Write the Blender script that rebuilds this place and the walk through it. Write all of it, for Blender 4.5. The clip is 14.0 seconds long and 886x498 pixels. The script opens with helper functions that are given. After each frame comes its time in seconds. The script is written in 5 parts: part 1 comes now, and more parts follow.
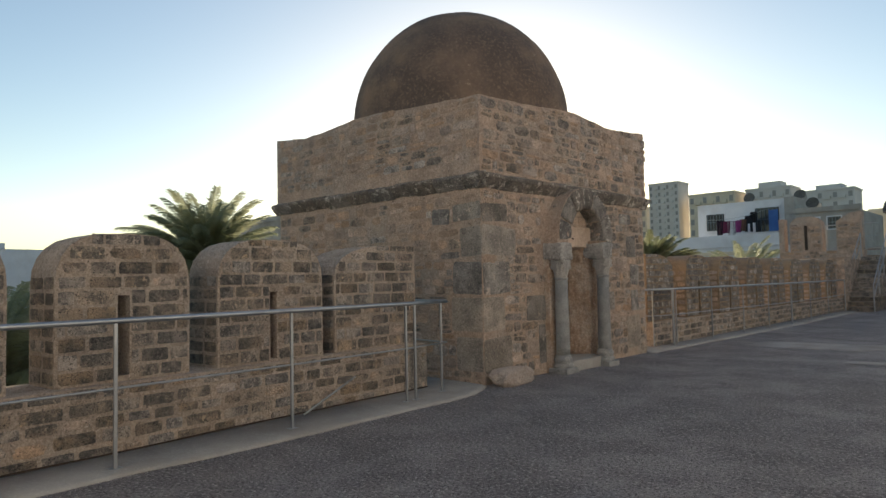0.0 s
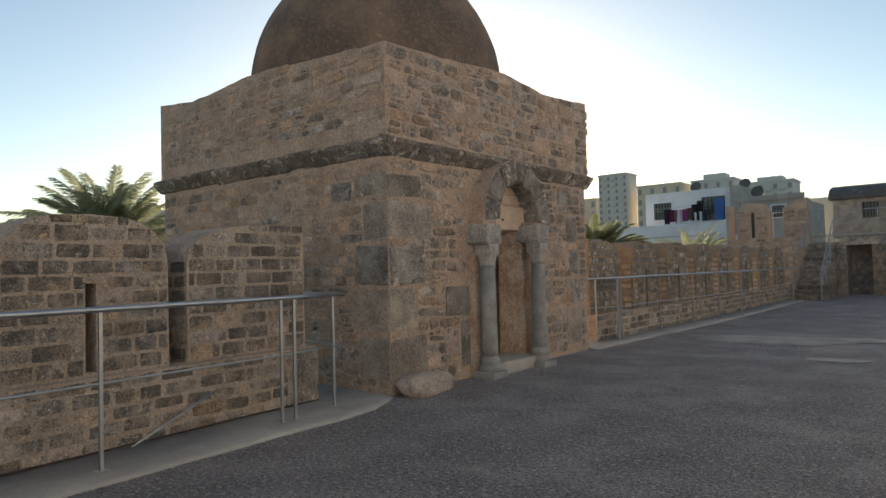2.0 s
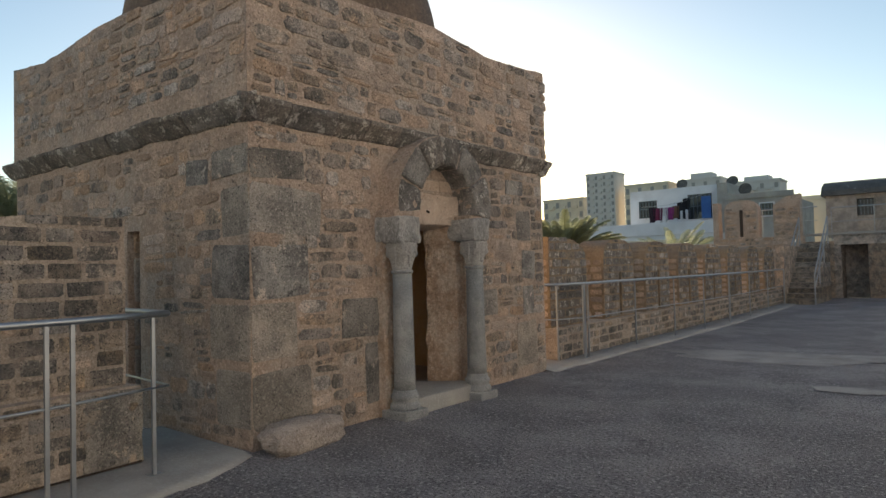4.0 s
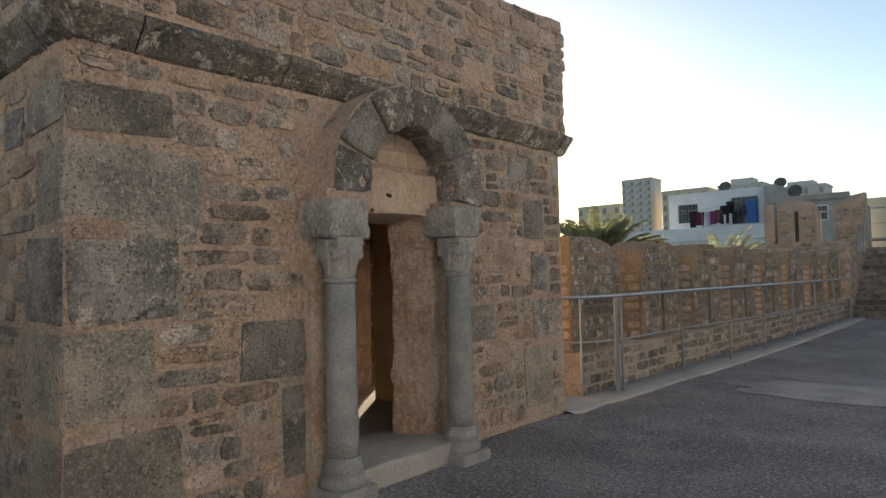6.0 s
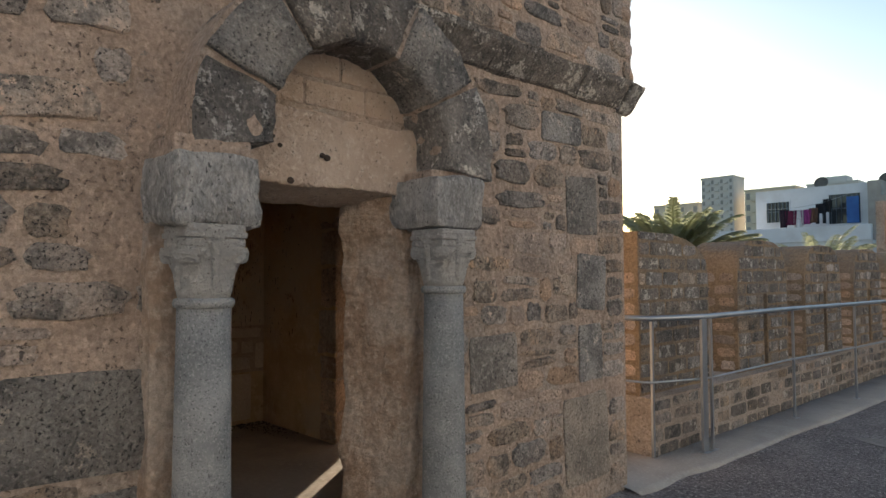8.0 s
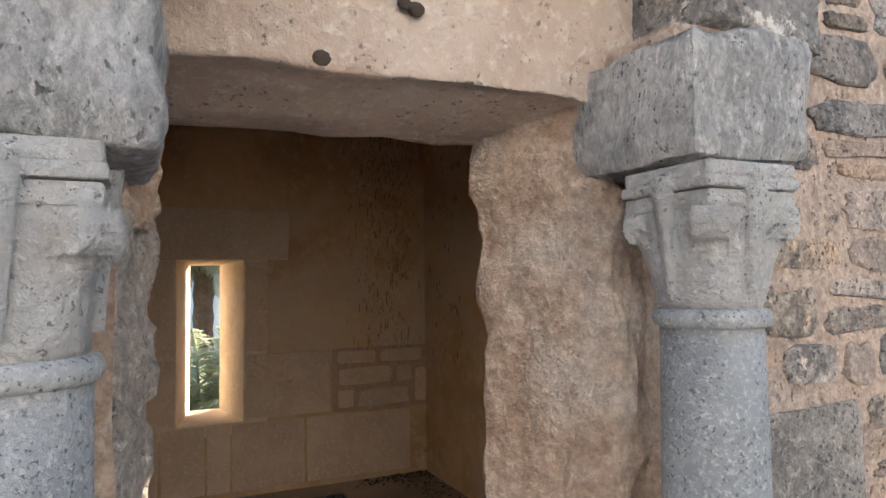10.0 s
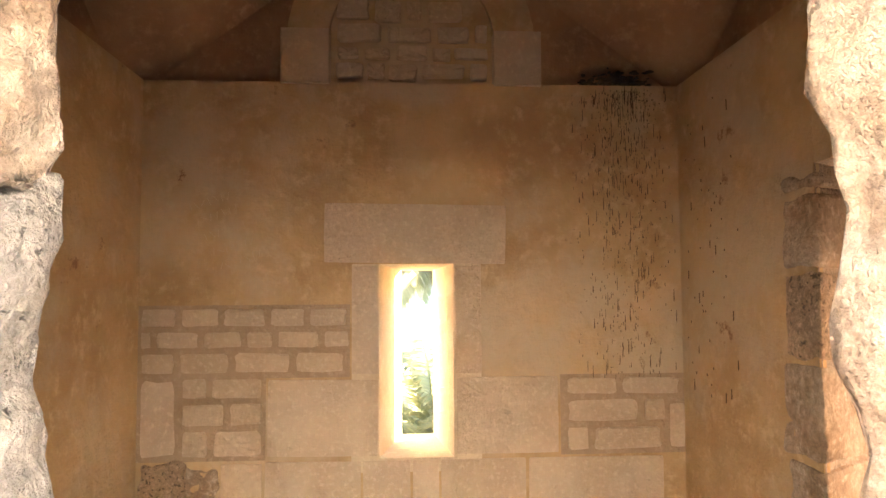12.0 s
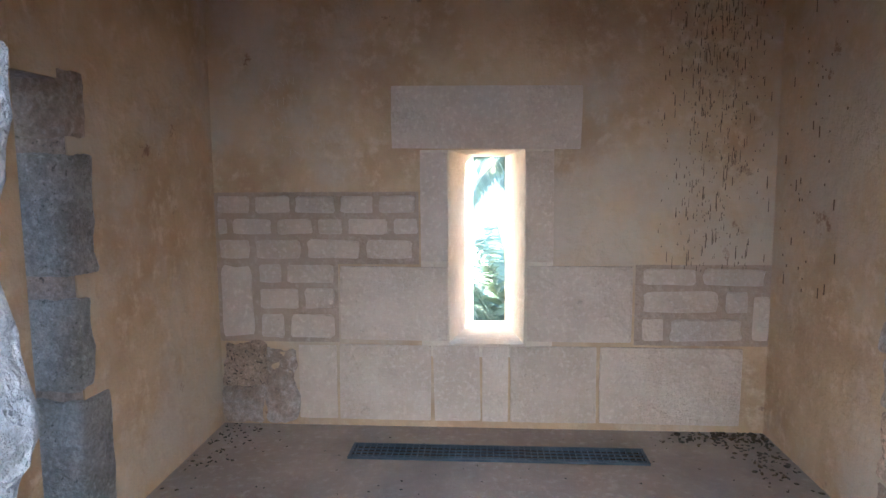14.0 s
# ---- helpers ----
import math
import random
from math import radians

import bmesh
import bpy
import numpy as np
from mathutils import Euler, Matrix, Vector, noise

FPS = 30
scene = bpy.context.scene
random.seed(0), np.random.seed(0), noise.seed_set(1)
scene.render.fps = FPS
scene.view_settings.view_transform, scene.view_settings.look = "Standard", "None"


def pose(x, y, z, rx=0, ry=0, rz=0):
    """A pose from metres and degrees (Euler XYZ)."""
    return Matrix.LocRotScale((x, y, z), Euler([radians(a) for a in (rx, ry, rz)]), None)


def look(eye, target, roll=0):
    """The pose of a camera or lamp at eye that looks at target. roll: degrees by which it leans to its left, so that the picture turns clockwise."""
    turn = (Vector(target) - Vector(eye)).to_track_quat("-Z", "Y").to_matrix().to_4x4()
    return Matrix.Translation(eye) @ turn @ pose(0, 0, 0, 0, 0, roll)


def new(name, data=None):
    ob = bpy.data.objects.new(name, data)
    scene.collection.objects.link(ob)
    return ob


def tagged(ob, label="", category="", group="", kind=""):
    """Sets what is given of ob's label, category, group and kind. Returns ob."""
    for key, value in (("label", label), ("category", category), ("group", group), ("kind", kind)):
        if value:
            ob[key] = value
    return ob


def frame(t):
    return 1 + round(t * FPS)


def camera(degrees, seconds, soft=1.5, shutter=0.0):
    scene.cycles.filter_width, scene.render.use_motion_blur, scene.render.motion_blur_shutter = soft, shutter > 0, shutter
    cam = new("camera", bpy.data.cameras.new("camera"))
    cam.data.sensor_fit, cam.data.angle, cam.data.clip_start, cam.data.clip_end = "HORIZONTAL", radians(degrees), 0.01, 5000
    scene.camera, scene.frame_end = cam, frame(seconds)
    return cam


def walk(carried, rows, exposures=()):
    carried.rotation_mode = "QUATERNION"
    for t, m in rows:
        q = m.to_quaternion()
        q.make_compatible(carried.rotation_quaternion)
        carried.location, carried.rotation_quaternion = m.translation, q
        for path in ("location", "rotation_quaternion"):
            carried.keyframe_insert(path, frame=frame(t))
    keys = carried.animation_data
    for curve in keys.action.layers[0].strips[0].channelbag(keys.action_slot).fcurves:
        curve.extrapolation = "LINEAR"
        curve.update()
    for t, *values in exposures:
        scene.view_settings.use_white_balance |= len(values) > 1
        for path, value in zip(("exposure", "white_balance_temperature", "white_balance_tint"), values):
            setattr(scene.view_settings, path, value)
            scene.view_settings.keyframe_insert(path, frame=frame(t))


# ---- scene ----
cam = camera(68.1, 14.0)
PATH = [
    (0, (0.014, 0.227, 1.465), (-1.35, 1.686, 1.563), -1.2),
    (0.5, (-0.114, 0.45, 1.408), (-1.463, 1.923, 1.49), -1.2),
    (1, (-0.343, 0.82, 1.437), (-1.654, 2.329, 1.509), -0.9),
    (1.5, (-0.475, 1.322, 1.441), (-1.75, 2.862, 1.506), -2.0),
    (2, (-0.637, 1.857, 1.417), (-1.895, 3.41, 1.484), -1.5),
    (2.5, (-0.786, 2.379, 1.435), (-2.039, 3.937, 1.501), -1.7),
    (3, (-0.929, 2.945, 1.468), (-2.172, 4.51, 1.535), -1.4),
    (3.5, (-1.091, 3.479, 1.462), (-2.323, 5.053, 1.535), -1.5),
    (3.7, (-1.135, 3.686, 1.473), (-2.363, 5.263, 1.54), -1.5),
    (5.8, (-2.076, 5.873, 1.478), (-3.386, 7.383, 1.553), -1.0),
    (6, (-2.172, 6.062, 1.47), (-3.483, 7.57, 1.558), -1.3),
    (6.5, (-2.323, 6.573, 1.47), (-3.67, 8.049, 1.56), -1.4),
    (7, (-2.556, 7.076, 1.442), (-3.942, 8.514, 1.543), -1.5),
    (7.2, (-2.68, 7.276, 1.475), (-4.08, 8.701, 1.57), -1.1),
    (9.3, (-4.13, 8.818, 1.588), (-5.82, 9.884, 1.671), -0.7),
    (9.5, (-4.275, 8.932, 1.563), (-6.013, 9.92, 1.643), -0.8),
    (10, (-4.636, 9.157, 1.58), (-6.451, 9.992, 1.67), -0.7),
    (10.5, (-4.937, 9.353, 1.587), (-6.832, 9.985, 1.679), -0.6),
    (11, (-5.183, 9.466, 1.57), (-7.136, 9.885, 1.666), -0.1),
    (11.5, (-5.379, 9.511, 1.582), (-7.36, 9.772, 1.683), -0.5),
    (12, (-5.508, 9.517, 1.602), (-7.502, 9.631, 1.712), -0.3),
    (12.5, (-5.594, 9.539, 1.625), (-7.591, 9.521, 1.736), -0.464),
    (13, (-5.601, 9.569, 1.630), (-7.599, 9.489, 1.706), 0.009),
    (13.5, (-5.609, 9.573, 1.610), (-7.601, 9.471, 1.445), -0.219),
    (14, (-5.621, 9.588, 1.600), (-7.605, 9.451, 1.368), -0.389),
]
walk(cam, [(t, look(eye, target, roll)) for t, eye, target, roll in PATH], [(0.0, 0.66, 6400, 10), (7.0, 0.85, 6300, 10), (9.5, 1.85, 5700, 11), (10.0, 2.5, 5700, 11), (10.5, 3.1, 6000, 12), (11.0, 3.65, 6800, 12), (11.5, 4.25, 6900, 12), (12.0, 4.88, 6700, 12), (12.5, 4.95, 6000, 10), (13.0, 4.8, 5000, 8), (13.5, 4.6, 4450, 7), (14.0, 4.4, 4150, 6)])

# ---------------------------------------------------------------- light
SUN_YAW, SUN_UP = 38.0, 9.0
sun_dir = Vector((-math.sin(radians(SUN_YAW)) * math.cos(radians(SUN_UP)), math.cos(radians(SUN_YAW)) * math.cos(radians(SUN_UP)), math.sin(radians(SUN_UP))))
world = bpy.data.worlds.new("sky")
scene.world = world
world.use_nodes = True
wn = world.node_tree
sky = wn.nodes.new("ShaderNodeTexSky")
sky.sky_type, sky.sun_disc = "NISHITA", False
sky.sun_elevation, sky.sun_rotation = radians(SUN_UP), radians(-SUN_YAW)
sky.air_density, sky.dust_density, sky.ozone_density = 1.0, 0.4, 1.1
wn.nodes["Background"].inputs[1].default_value = 0.12
wn.links.new(sky.outputs[0], wn.nodes["Background"].inputs[0])
lamp = bpy.data.lights.new("sun", "SUN")
lamp.energy, lamp.angle, lamp.color = 5.0, radians(0.6), (1.0, 0.80, 0.56)
sun = new("sun", lamp)
sun.matrix_world = look(sun_dir * 60, (0, 0, 0))

# ---------------------------------------------------------------- materials


def material(name, base, dark, light=None, rough=0.85, metal=0.0, big=1.2, fine=28.0, contrast=0.5, spot=0.0, spot_colour=(0.6, 0.6, 0.56), spot_scale=9.0,
             pits=0.0, pit_scale=60.0, bump=0.3, bump_scale=None, vary=0.0, stretch=None, smear=None, smear_scale=0.35, crust=0.0, crust_scale=15.0):
    """Weathered surface: large stains, fine grain, spots of lichen, pits and relief, in world-size coordinates."""
    m = bpy.data.materials.new(name)
    m.use_nodes = True
    t = m.node_tree
    n, l = t.nodes, t.links
    bsdf = n["Principled BSDF"]
    bsdf.inputs["Roughness"].default_value, bsdf.inputs["Metallic"].default_value = rough, metal
    geo = n.new("ShaderNodeNewGeometry")
    at = geo.outputs["Position"]
    if stretch:
        mul = n.new("ShaderNodeVectorMath")
        mul.operation = "MULTIPLY"
        mul.inputs[1].default_value = stretch
        l.new(at, mul.inputs[0])
        at = mul.outputs[0]

    def noise_at(scale, detail, rough_n=0.6):
        k = n.new("ShaderNodeTexNoise")
        k.inputs["Scale"].default_value, k.inputs["Detail"].default_value, k.inputs["Roughness"].default_value = scale, detail, rough_n
        l.new(at, k.inputs["Vector"])
        return k.outputs["Fac"]

    def ramp(fac, lo, hi):
        k = n.new("ShaderNodeMapRange")
        k.inputs["From Min"].default_value, k.inputs["From Max"].default_value = lo, hi
        k.interpolation_type = "SMOOTHSTEP"
        l.new(fac, k.inputs["Value"])
        return k.outputs[0]

    def mix(fac, a, b, mode="MIX"):
        k = n.new("ShaderNodeMix")
        k.data_type, k.blend_type = "RGBA", mode
        for src, slot in ((fac, 0), (a, 6), (b, 7)):
            if isinstance(src, (tuple, list)):
                k.inputs[slot].default_value = (*src, 1) if len(src) == 3 else src
            elif isinstance(src, (int, float)):
                k.inputs[slot].default_value = src
            else:
                l.new(src, k.inputs[slot])
        return k.outputs[2]

    def times(a, b):
        k = n.new("ShaderNodeMath")
        k.operation = "MULTIPLY"
        for src, slot in ((a, 0), (b, 1)):
            if isinstance(src, (int, float)):
                k.inputs[slot].default_value = src
            else:
                l.new(src, k.inputs[slot])
        return k.outputs[0]

    large, grain = noise_at(big, 5), noise_at(fine, 6, 0.7)
    col = mix(ramp(large, 0.5 - contrast / 2, 0.5 + contrast / 2), dark, base)
    if light:
        col = mix(ramp(grain, 0.48, 0.72), col, light)
    if smear:
        col = mix(times(ramp(noise_at(smear_scale, 6, 0.65), 0.45, 0.65), 0.75), col, smear)
    if spot:
        v = noise_at(spot_scale, 7, 0.75)
        col = mix(ramp(v, 0.66 - spot * 0.12, 0.72 - spot * 0.12), col, spot_colour)
    if bump >= 0.6:
        grit = ramp(noise_at(fine * 1.6, 9, 0.8), 0.36, 0.64)
        col = mix(1.0, col, mix(grit, (0.73, 0.715, 0.70), (1.19, 1.19, 1.19)), "MULTIPLY")
    if crust:
        patch = times(ramp(noise_at(crust_scale, 9, 0.78), 0.56, 0.66), ramp(noise_at(crust_scale * 0.14, 4), 0.56 - crust * 0.2, 0.70 - crust * 0.2))
        col = mix(times(patch, 0.85), col, (0.055, 0.052, 0.05))
    height = grain
    if pits:
        hole = ramp(noise_at(pit_scale, 3, 0.6), 0.30 + pits * 0.06, 0.38 + pits * 0.06)
        near = ramp(noise_at(pit_scale * 0.12, 4), 0.60 - pits * 0.12, 0.5 - pits * 0.12)
        k = n.new("ShaderNodeMath")
        k.operation = "MAXIMUM"
        l.new(hole, k.inputs[0])
        l.new(near, k.inputs[1])
        col = mix(k.outputs[0], tuple(c * 0.5 for c in dark), col)
        height = times(grain, k.outputs[0])
    if vary:
        info = n.new("ShaderNodeObjectInfo")
        add = n.new("ShaderNodeMath")
        add.operation = "ADD"
        l.new(info.outputs["Random"], add.inputs[0])
        l.new(geo.outputs["Random Per Island"], add.inputs[1])
        fr = n.new("ShaderNodeMath")
        fr.operation = "FRACT"
        l.new(add.outputs[0], fr.inputs[0])
        k = n.new("ShaderNodeMapRange")
        k.inputs["To Min"].default_value, k.inputs["To Max"].default_value = 1 - vary, 1 + vary
        l.new(fr.outputs[0], k.inputs["Value"])
        hsv = n.new("ShaderNodeHueSaturation")
        l.new(k.outputs[0], hsv.inputs["Value"])
        l.new(col, hsv.inputs["Color"])
        sat = n.new("ShaderNodeMath")
        sat.operation = "MULTIPLY_ADD"
        sat.inputs[1].default_value, sat.inputs[2].default_value = 7.31, 0.0
        l.new(fr.outputs[0], sat.inputs[0])
        f2 = n.new("ShaderNodeMath")
        f2.operation = "FRACT"
        l.new(sat.outputs[0], f2.inputs[0])
        k2 = n.new("ShaderNodeMapRange")
        k2.inputs["To Min"].default_value, k2.inputs["To Max"].default_value = 1 - vary * 1.2, 1 + vary * 1.1
        l.new(f2.outputs[0], k2.inputs["Value"])
        l.new(k2.outputs[0], hsv.inputs["Saturation"])
        col = hsv.outputs[0]
    l.new(col, bsdf.inputs["Base Color"])
    if bump:
        coarse = noise_at(bump_scale or fine * 0.35, 8, 0.65)
        add = n.new("ShaderNodeMath")
        add.operation = "ADD"
        l.new(coarse, add.inputs[0])
        l.new(times(height, 0.6), add.inputs[1])
        b = n.new("ShaderNodeBump")
        b.inputs["Strength"].default_value, b.inputs["Distance"].default_value = min(1.0, bump * 1.7), 0.05
        l.new(add.outputs[0], b.inputs["Height"])
        l.new(b.outputs[0], bsdf.inputs["Normal"])
    return m


GREY_STONE = material("grey_stone", (0.43, 0.365, 0.305), (0.18, 0.16, 0.14), (0.58, 0.495, 0.41), big=6, fine=30, contrast=0.26, spot=0.6, spot_colour=(0.64, 0.495, 0.385), spot_scale=7, pits=0.9, pit_scale=80, bump=0.9, vary=0.32, smear=(0.60, 0.46, 0.355), smear_scale=3.4, crust=1.2, crust_scale=9)
ASHLAR = material("ashlar_stone", (0.38, 0.345, 0.305), (0.17, 0.16, 0.147), (0.52, 0.47, 0.41), big=3.2, fine=42, contrast=0.3, spot=0.75, spot_colour=(0.60, 0.50, 0.41), spot_scale=6, pits=0.9, pit_scale=70, bump=0.9, vary=0.22, crust=1.2, crust_scale=11)
TAN_STONE = material("tan_stone", (0.60, 0.445, 0.335), (0.37, 0.28, 0.215), (0.68, 0.53, 0.41), big=4.0, fine=36, contrast=0.35, spot=0.4, spot_colour=(0.26, 0.22, 0.185), spot_scale=10, pits=0.8, pit_scale=50, bump=0.8, vary=0.22, crust=0.6)
PALE_ASHLAR = material("pale_ashlar_stone", (0.50, 0.43, 0.36), (0.27, 0.24, 0.205), (0.61, 0.535, 0.45), big=3.2, fine=42, contrast=0.35, spot=0.5, spot_colour=(0.24, 0.215, 0.19), spot_scale=8, pits=0.9, pit_scale=70, bump=0.8, vary=0.18, crust=0.8, crust_scale=18)
MORTAR = material("mortar", (0.57, 0.43, 0.33), (0.40, 0.30, 0.23), (0.66, 0.52, 0.41), big=2.2, fine=24, contrast=0.35, smear=(0.45, 0.385, 0.325), smear_scale=1.2, spot=0.35, spot_colour=(0.33, 0.29, 0.25), spot_scale=11, pits=0.6, pit_scale=42, bump=0.8, crust=0.55, crust_scale=10)
DARK_STONE = material("dark_stone", (0.29, 0.255, 0.22), (0.12, 0.11, 0.10), (0.42, 0.36, 0.30), big=5, fine=40, spot=1.0, spot_colour=(0.58, 0.53, 0.46), spot_scale=8, pits=0.6, bump=0.9, vary=0.22)
BLOCK = material("dark_block", (0.31, 0.275, 0.235), (0.13, 0.122, 0.112), (0.46, 0.395, 0.325), big=6, fine=45, contrast=0.32, spot=0.7, spot_colour=(0.55, 0.45, 0.35), spot_scale=11, pits=1.0, pit_scale=75, bump=0.9, vary=0.35, crust=0.8, smear=(0.50, 0.40, 0.31), smear_scale=3.0)
JOINT = material("pale_joint", (0.52, 0.42, 0.335), (0.37, 0.30, 0.24), (0.60, 0.495, 0.40), big=2.2, fine=28, contrast=0.35, bump=0.8, smear=(0.54, 0.465, 0.385), smear_scale=0.9, spot=0.45, spot_colour=(0.31, 0.265, 0.225), spot_scale=7, pits=0.6, pit_scale=45, crust=0.5)
# Orange sandstone joint; sunlight bounced between merlons is put into this colour.
SAND_BOUNCE_JOINT = material("sand_bounce_joint", (0.38, 0.265, 0.16), (0.25, 0.18, 0.115), (0.46, 0.33, 0.205), big=2.2, fine=28, contrast=0.35, bump=0.6, smear=(0.25, 0.21, 0.165), smear_scale=1.3, spot=0.4, spot_colour=(0.20, 0.165, 0.125), spot_scale=7)
PARAPET_TOP = material("parapet_top", (0.12, 0.115, 0.105), (0.06, 0.06, 0.058), (0.2, 0.18, 0.15), big=3, fine=40, spot=0.4, bump=0.5)
DOME_SKIN = material("dome_render", (0.185, 0.125, 0.088), (0.10, 0.073, 0.057), (0.25, 0.175, 0.12), big=1.1, fine=20, contrast=0.35, spot=0.22, spot_colour=(0.40, 0.305, 0.205), spot_scale=8, bump=0.5, smear=(0.28, 0.185, 0.115), smear_scale=0.55)
GRANITE = material("granite", (0.345, 0.345, 0.335), (0.225, 0.23, 0.228), (0.50, 0.485, 0.46), big=5, fine=95, contrast=0.35, pits=0.8, pit_scale=120, bump=0.35, bump_scale=60, vary=0.05)
IMPOST = material("impost_stone", (0.54, 0.52, 0.49), (0.30, 0.29, 0.275), (0.66, 0.635, 0.595), big=7, fine=38, contrast=0.4, spot=0.4, spot_colour=(0.36, 0.345, 0.325), spot_scale=14, pits=0.5, pit_scale=80, bump=1.0, bump_scale=34, crust=0.3, crust_scale=24, stretch=(1.0, 1.0, 0.6))
MARBLE = material("worn_marble", (0.57, 0.545, 0.51), (0.42, 0.40, 0.37), (0.66, 0.63, 0.59), big=6, fine=40, pits=0.4, pit_scale=100, bump=0.5, bump_scale=40)
LIMESTONE = material("limestone", (0.70, 0.55, 0.42), (0.55, 0.40, 0.29), (0.78, 0.66, 0.54), big=2.2, fine=34, contrast=0.4, pits=0.35, pit_scale=60, bump=0.58, bump_scale=18, vary=0.06)
# Paler and smoother than the limestone: the reveal's sunlight is put into its colour.
SUNLIT_REVEAL = material("sunlit_reveal_stone", (0.80, 0.66, 0.48), (0.68, 0.54, 0.37), (0.84, 0.72, 0.55), big=4, fine=30, contrast=0.5, bump=0.4, bump_scale=25)
PINK_STONE = material("pinkish_boulder", (0.56, 0.475, 0.405), (0.40, 0.33, 0.28), (0.66, 0.58, 0.51), big=4, fine=40, contrast=0.35, spot=0.4, spot_colour=(0.34, 0.31, 0.28), spot_scale=8, pits=0.6, pit_scale=55, bump=0.7)
ROUGH_JAMB = material("rough_jamb", (0.55, 0.41, 0.30), (0.37, 0.255, 0.175), (0.63, 0.51, 0.40), big=3.0, fine=20, contrast=0.4, smear=(0.55, 0.465, 0.38), smear_scale=3.0, spot=0.3, spot_colour=(0.42, 0.33, 0.26), spot_scale=5, bump=0.95, bump_scale=11)
GREY_JAMB = material("grey_jamb", (0.55, 0.485, 0.415), (0.36, 0.315, 0.27), (0.68, 0.62, 0.55), big=4, fine=30, contrast=0.4, spot=0.5, spot_colour=(0.70, 0.66, 0.60), spot_scale=5, pits=0.2, pit_scale=70, bump=1.0, bump_scale=15)
# Redder than the ochre plaster, and darkened to carry the hollows' shade.
SHADED_RED_PLASTER = material("shaded_red_plaster", (0.50, 0.30, 0.175), (0.36, 0.20, 0.115), (0.55, 0.35, 0.215), big=2.0, fine=14, contrast=0.4, bump=0.35, rough=0.9)
PLASTER = material("ochre_plaster", (0.67, 0.465, 0.255), (0.49, 0.31, 0.16), (0.70, 0.51, 0.30), big=1.6, fine=12, contrast=0.32, smear=(0.61, 0.495, 0.36), smear_scale=1.0, spot=0.3, spot_colour=(0.33, 0.19, 0.11), spot_scale=2.6, bump=0.3, rough=0.9)
INNER_STONE = material("inner_stone", (0.71, 0.555, 0.40), (0.60, 0.455, 0.32), (0.77, 0.63, 0.48), big=3.5, fine=34, contrast=0.4, spot=0.2, spot_colour=(0.50, 0.38, 0.27), spot_scale=12, bump=0.35, bump_scale=22, vary=0.05)
INNER_JOINT = material("inner_joint", (0.53, 0.38, 0.255), (0.43, 0.30, 0.195), (0.60, 0.45, 0.315), big=3, fine=30, bump=0.5)
ASPHALT = material("asphalt", (0.31, 0.287, 0.298), (0.19, 0.178, 0.188), (0.44, 0.415, 0.41), big=1.4, fine=30, contrast=0.5, spot=1.0, spot_colour=(0.60, 0.57, 0.56), spot_scale=26, pits=1.3, pit_scale=42, bump=0.9, bump_scale=42, rough=0.9, smear=(0.40, 0.375, 0.38), smear_scale=0.7)
PALE_ASPHALT = material("pale_asphalt", (0.40, 0.37, 0.345), (0.26, 0.243, 0.23), (0.47, 0.44, 0.41), big=1.8, fine=40, contrast=0.3, bump=0.5)
CONCRETE = material("concrete", (0.42, 0.40, 0.365), (0.31, 0.295, 0.27), (0.48, 0.455, 0.42), big=1.8, fine=40, bump=0.25, smear=(0.29, 0.27, 0.245), smear_scale=0.8)
STEEL = material("galvanised_steel", (0.42, 0.44, 0.46), (0.33, 0.35, 0.37), rough=0.38, metal=0.9, big=6, fine=50, bump=0.05)
WHITEWASH = material("whitewash", (0.72, 0.74, 0.77), (0.60, 0.62, 0.66), big=0.5, fine=8, bump=0.08, smear=(0.55, 0.55, 0.56))
# Cream and tower walls: distance haze is put into these paler colours.
CREAM = material("cream_wall", (0.66, 0.60, 0.47), (0.57, 0.51, 0.40), big=0.4, fine=6, bump=0.05)
HAZED_TOWER_WALL = material("hazed_tower_wall", (0.62, 0.60, 0.57), (0.53, 0.51, 0.48), big=0.1, fine=2, bump=0.02)
# Mid-grey tower windows, with distance haze put into the colour.
HAZED_PANE = material("hazed_pane", (0.34, 0.33, 0.31), (0.26, 0.255, 0.24), big=0.3, fine=3, bump=0.02)
SHADE_GLASS = material("window_glass", (0.05, 0.055, 0.06), (0.03, 0.033, 0.038), rough=0.15, big=0.4, fine=4, bump=0.0)
EARTH = material("earth", (0.26, 0.21, 0.15), (0.17, 0.14, 0.10), (0.33, 0.27, 0.20), big=0.12, fine=4, bump=0.3)
LEAF = material("palm_leaf", (0.22, 0.245, 0.14), (0.13, 0.15, 0.085), (0.30, 0.31, 0.19), rough=0.5, big=2, fine=9, bump=0.0, vary=0.25)
leaf_nodes, leaf_links = LEAF.node_tree.nodes, LEAF.node_tree.links
glow_through = leaf_nodes.new("ShaderNodeBsdfTranslucent")
glow_through.inputs["Color"].default_value = (0.46, 0.49, 0.33, 1)
leaf_mix = leaf_nodes.new("ShaderNodeMixShader")
leaf_mix.inputs[0].default_value = 0.45
leaf_links.new(leaf_nodes["Principled BSDF"].outputs[0], leaf_mix.inputs[1])
leaf_links.new(glow_through.outputs[0], leaf_mix.inputs[2])
leaf_links.new(leaf_mix.outputs[0], leaf_nodes["Material Output"].inputs[0])
BARK = material("palm_bark", (0.17, 0.12, 0.08), (0.09, 0.065, 0.045), big=4, fine=20, bump=0.8)
DROPPING = material("droppings_brown", (0.17, 0.095, 0.05), (0.10, 0.06, 0.035), big=8, fine=60, bump=0.2)
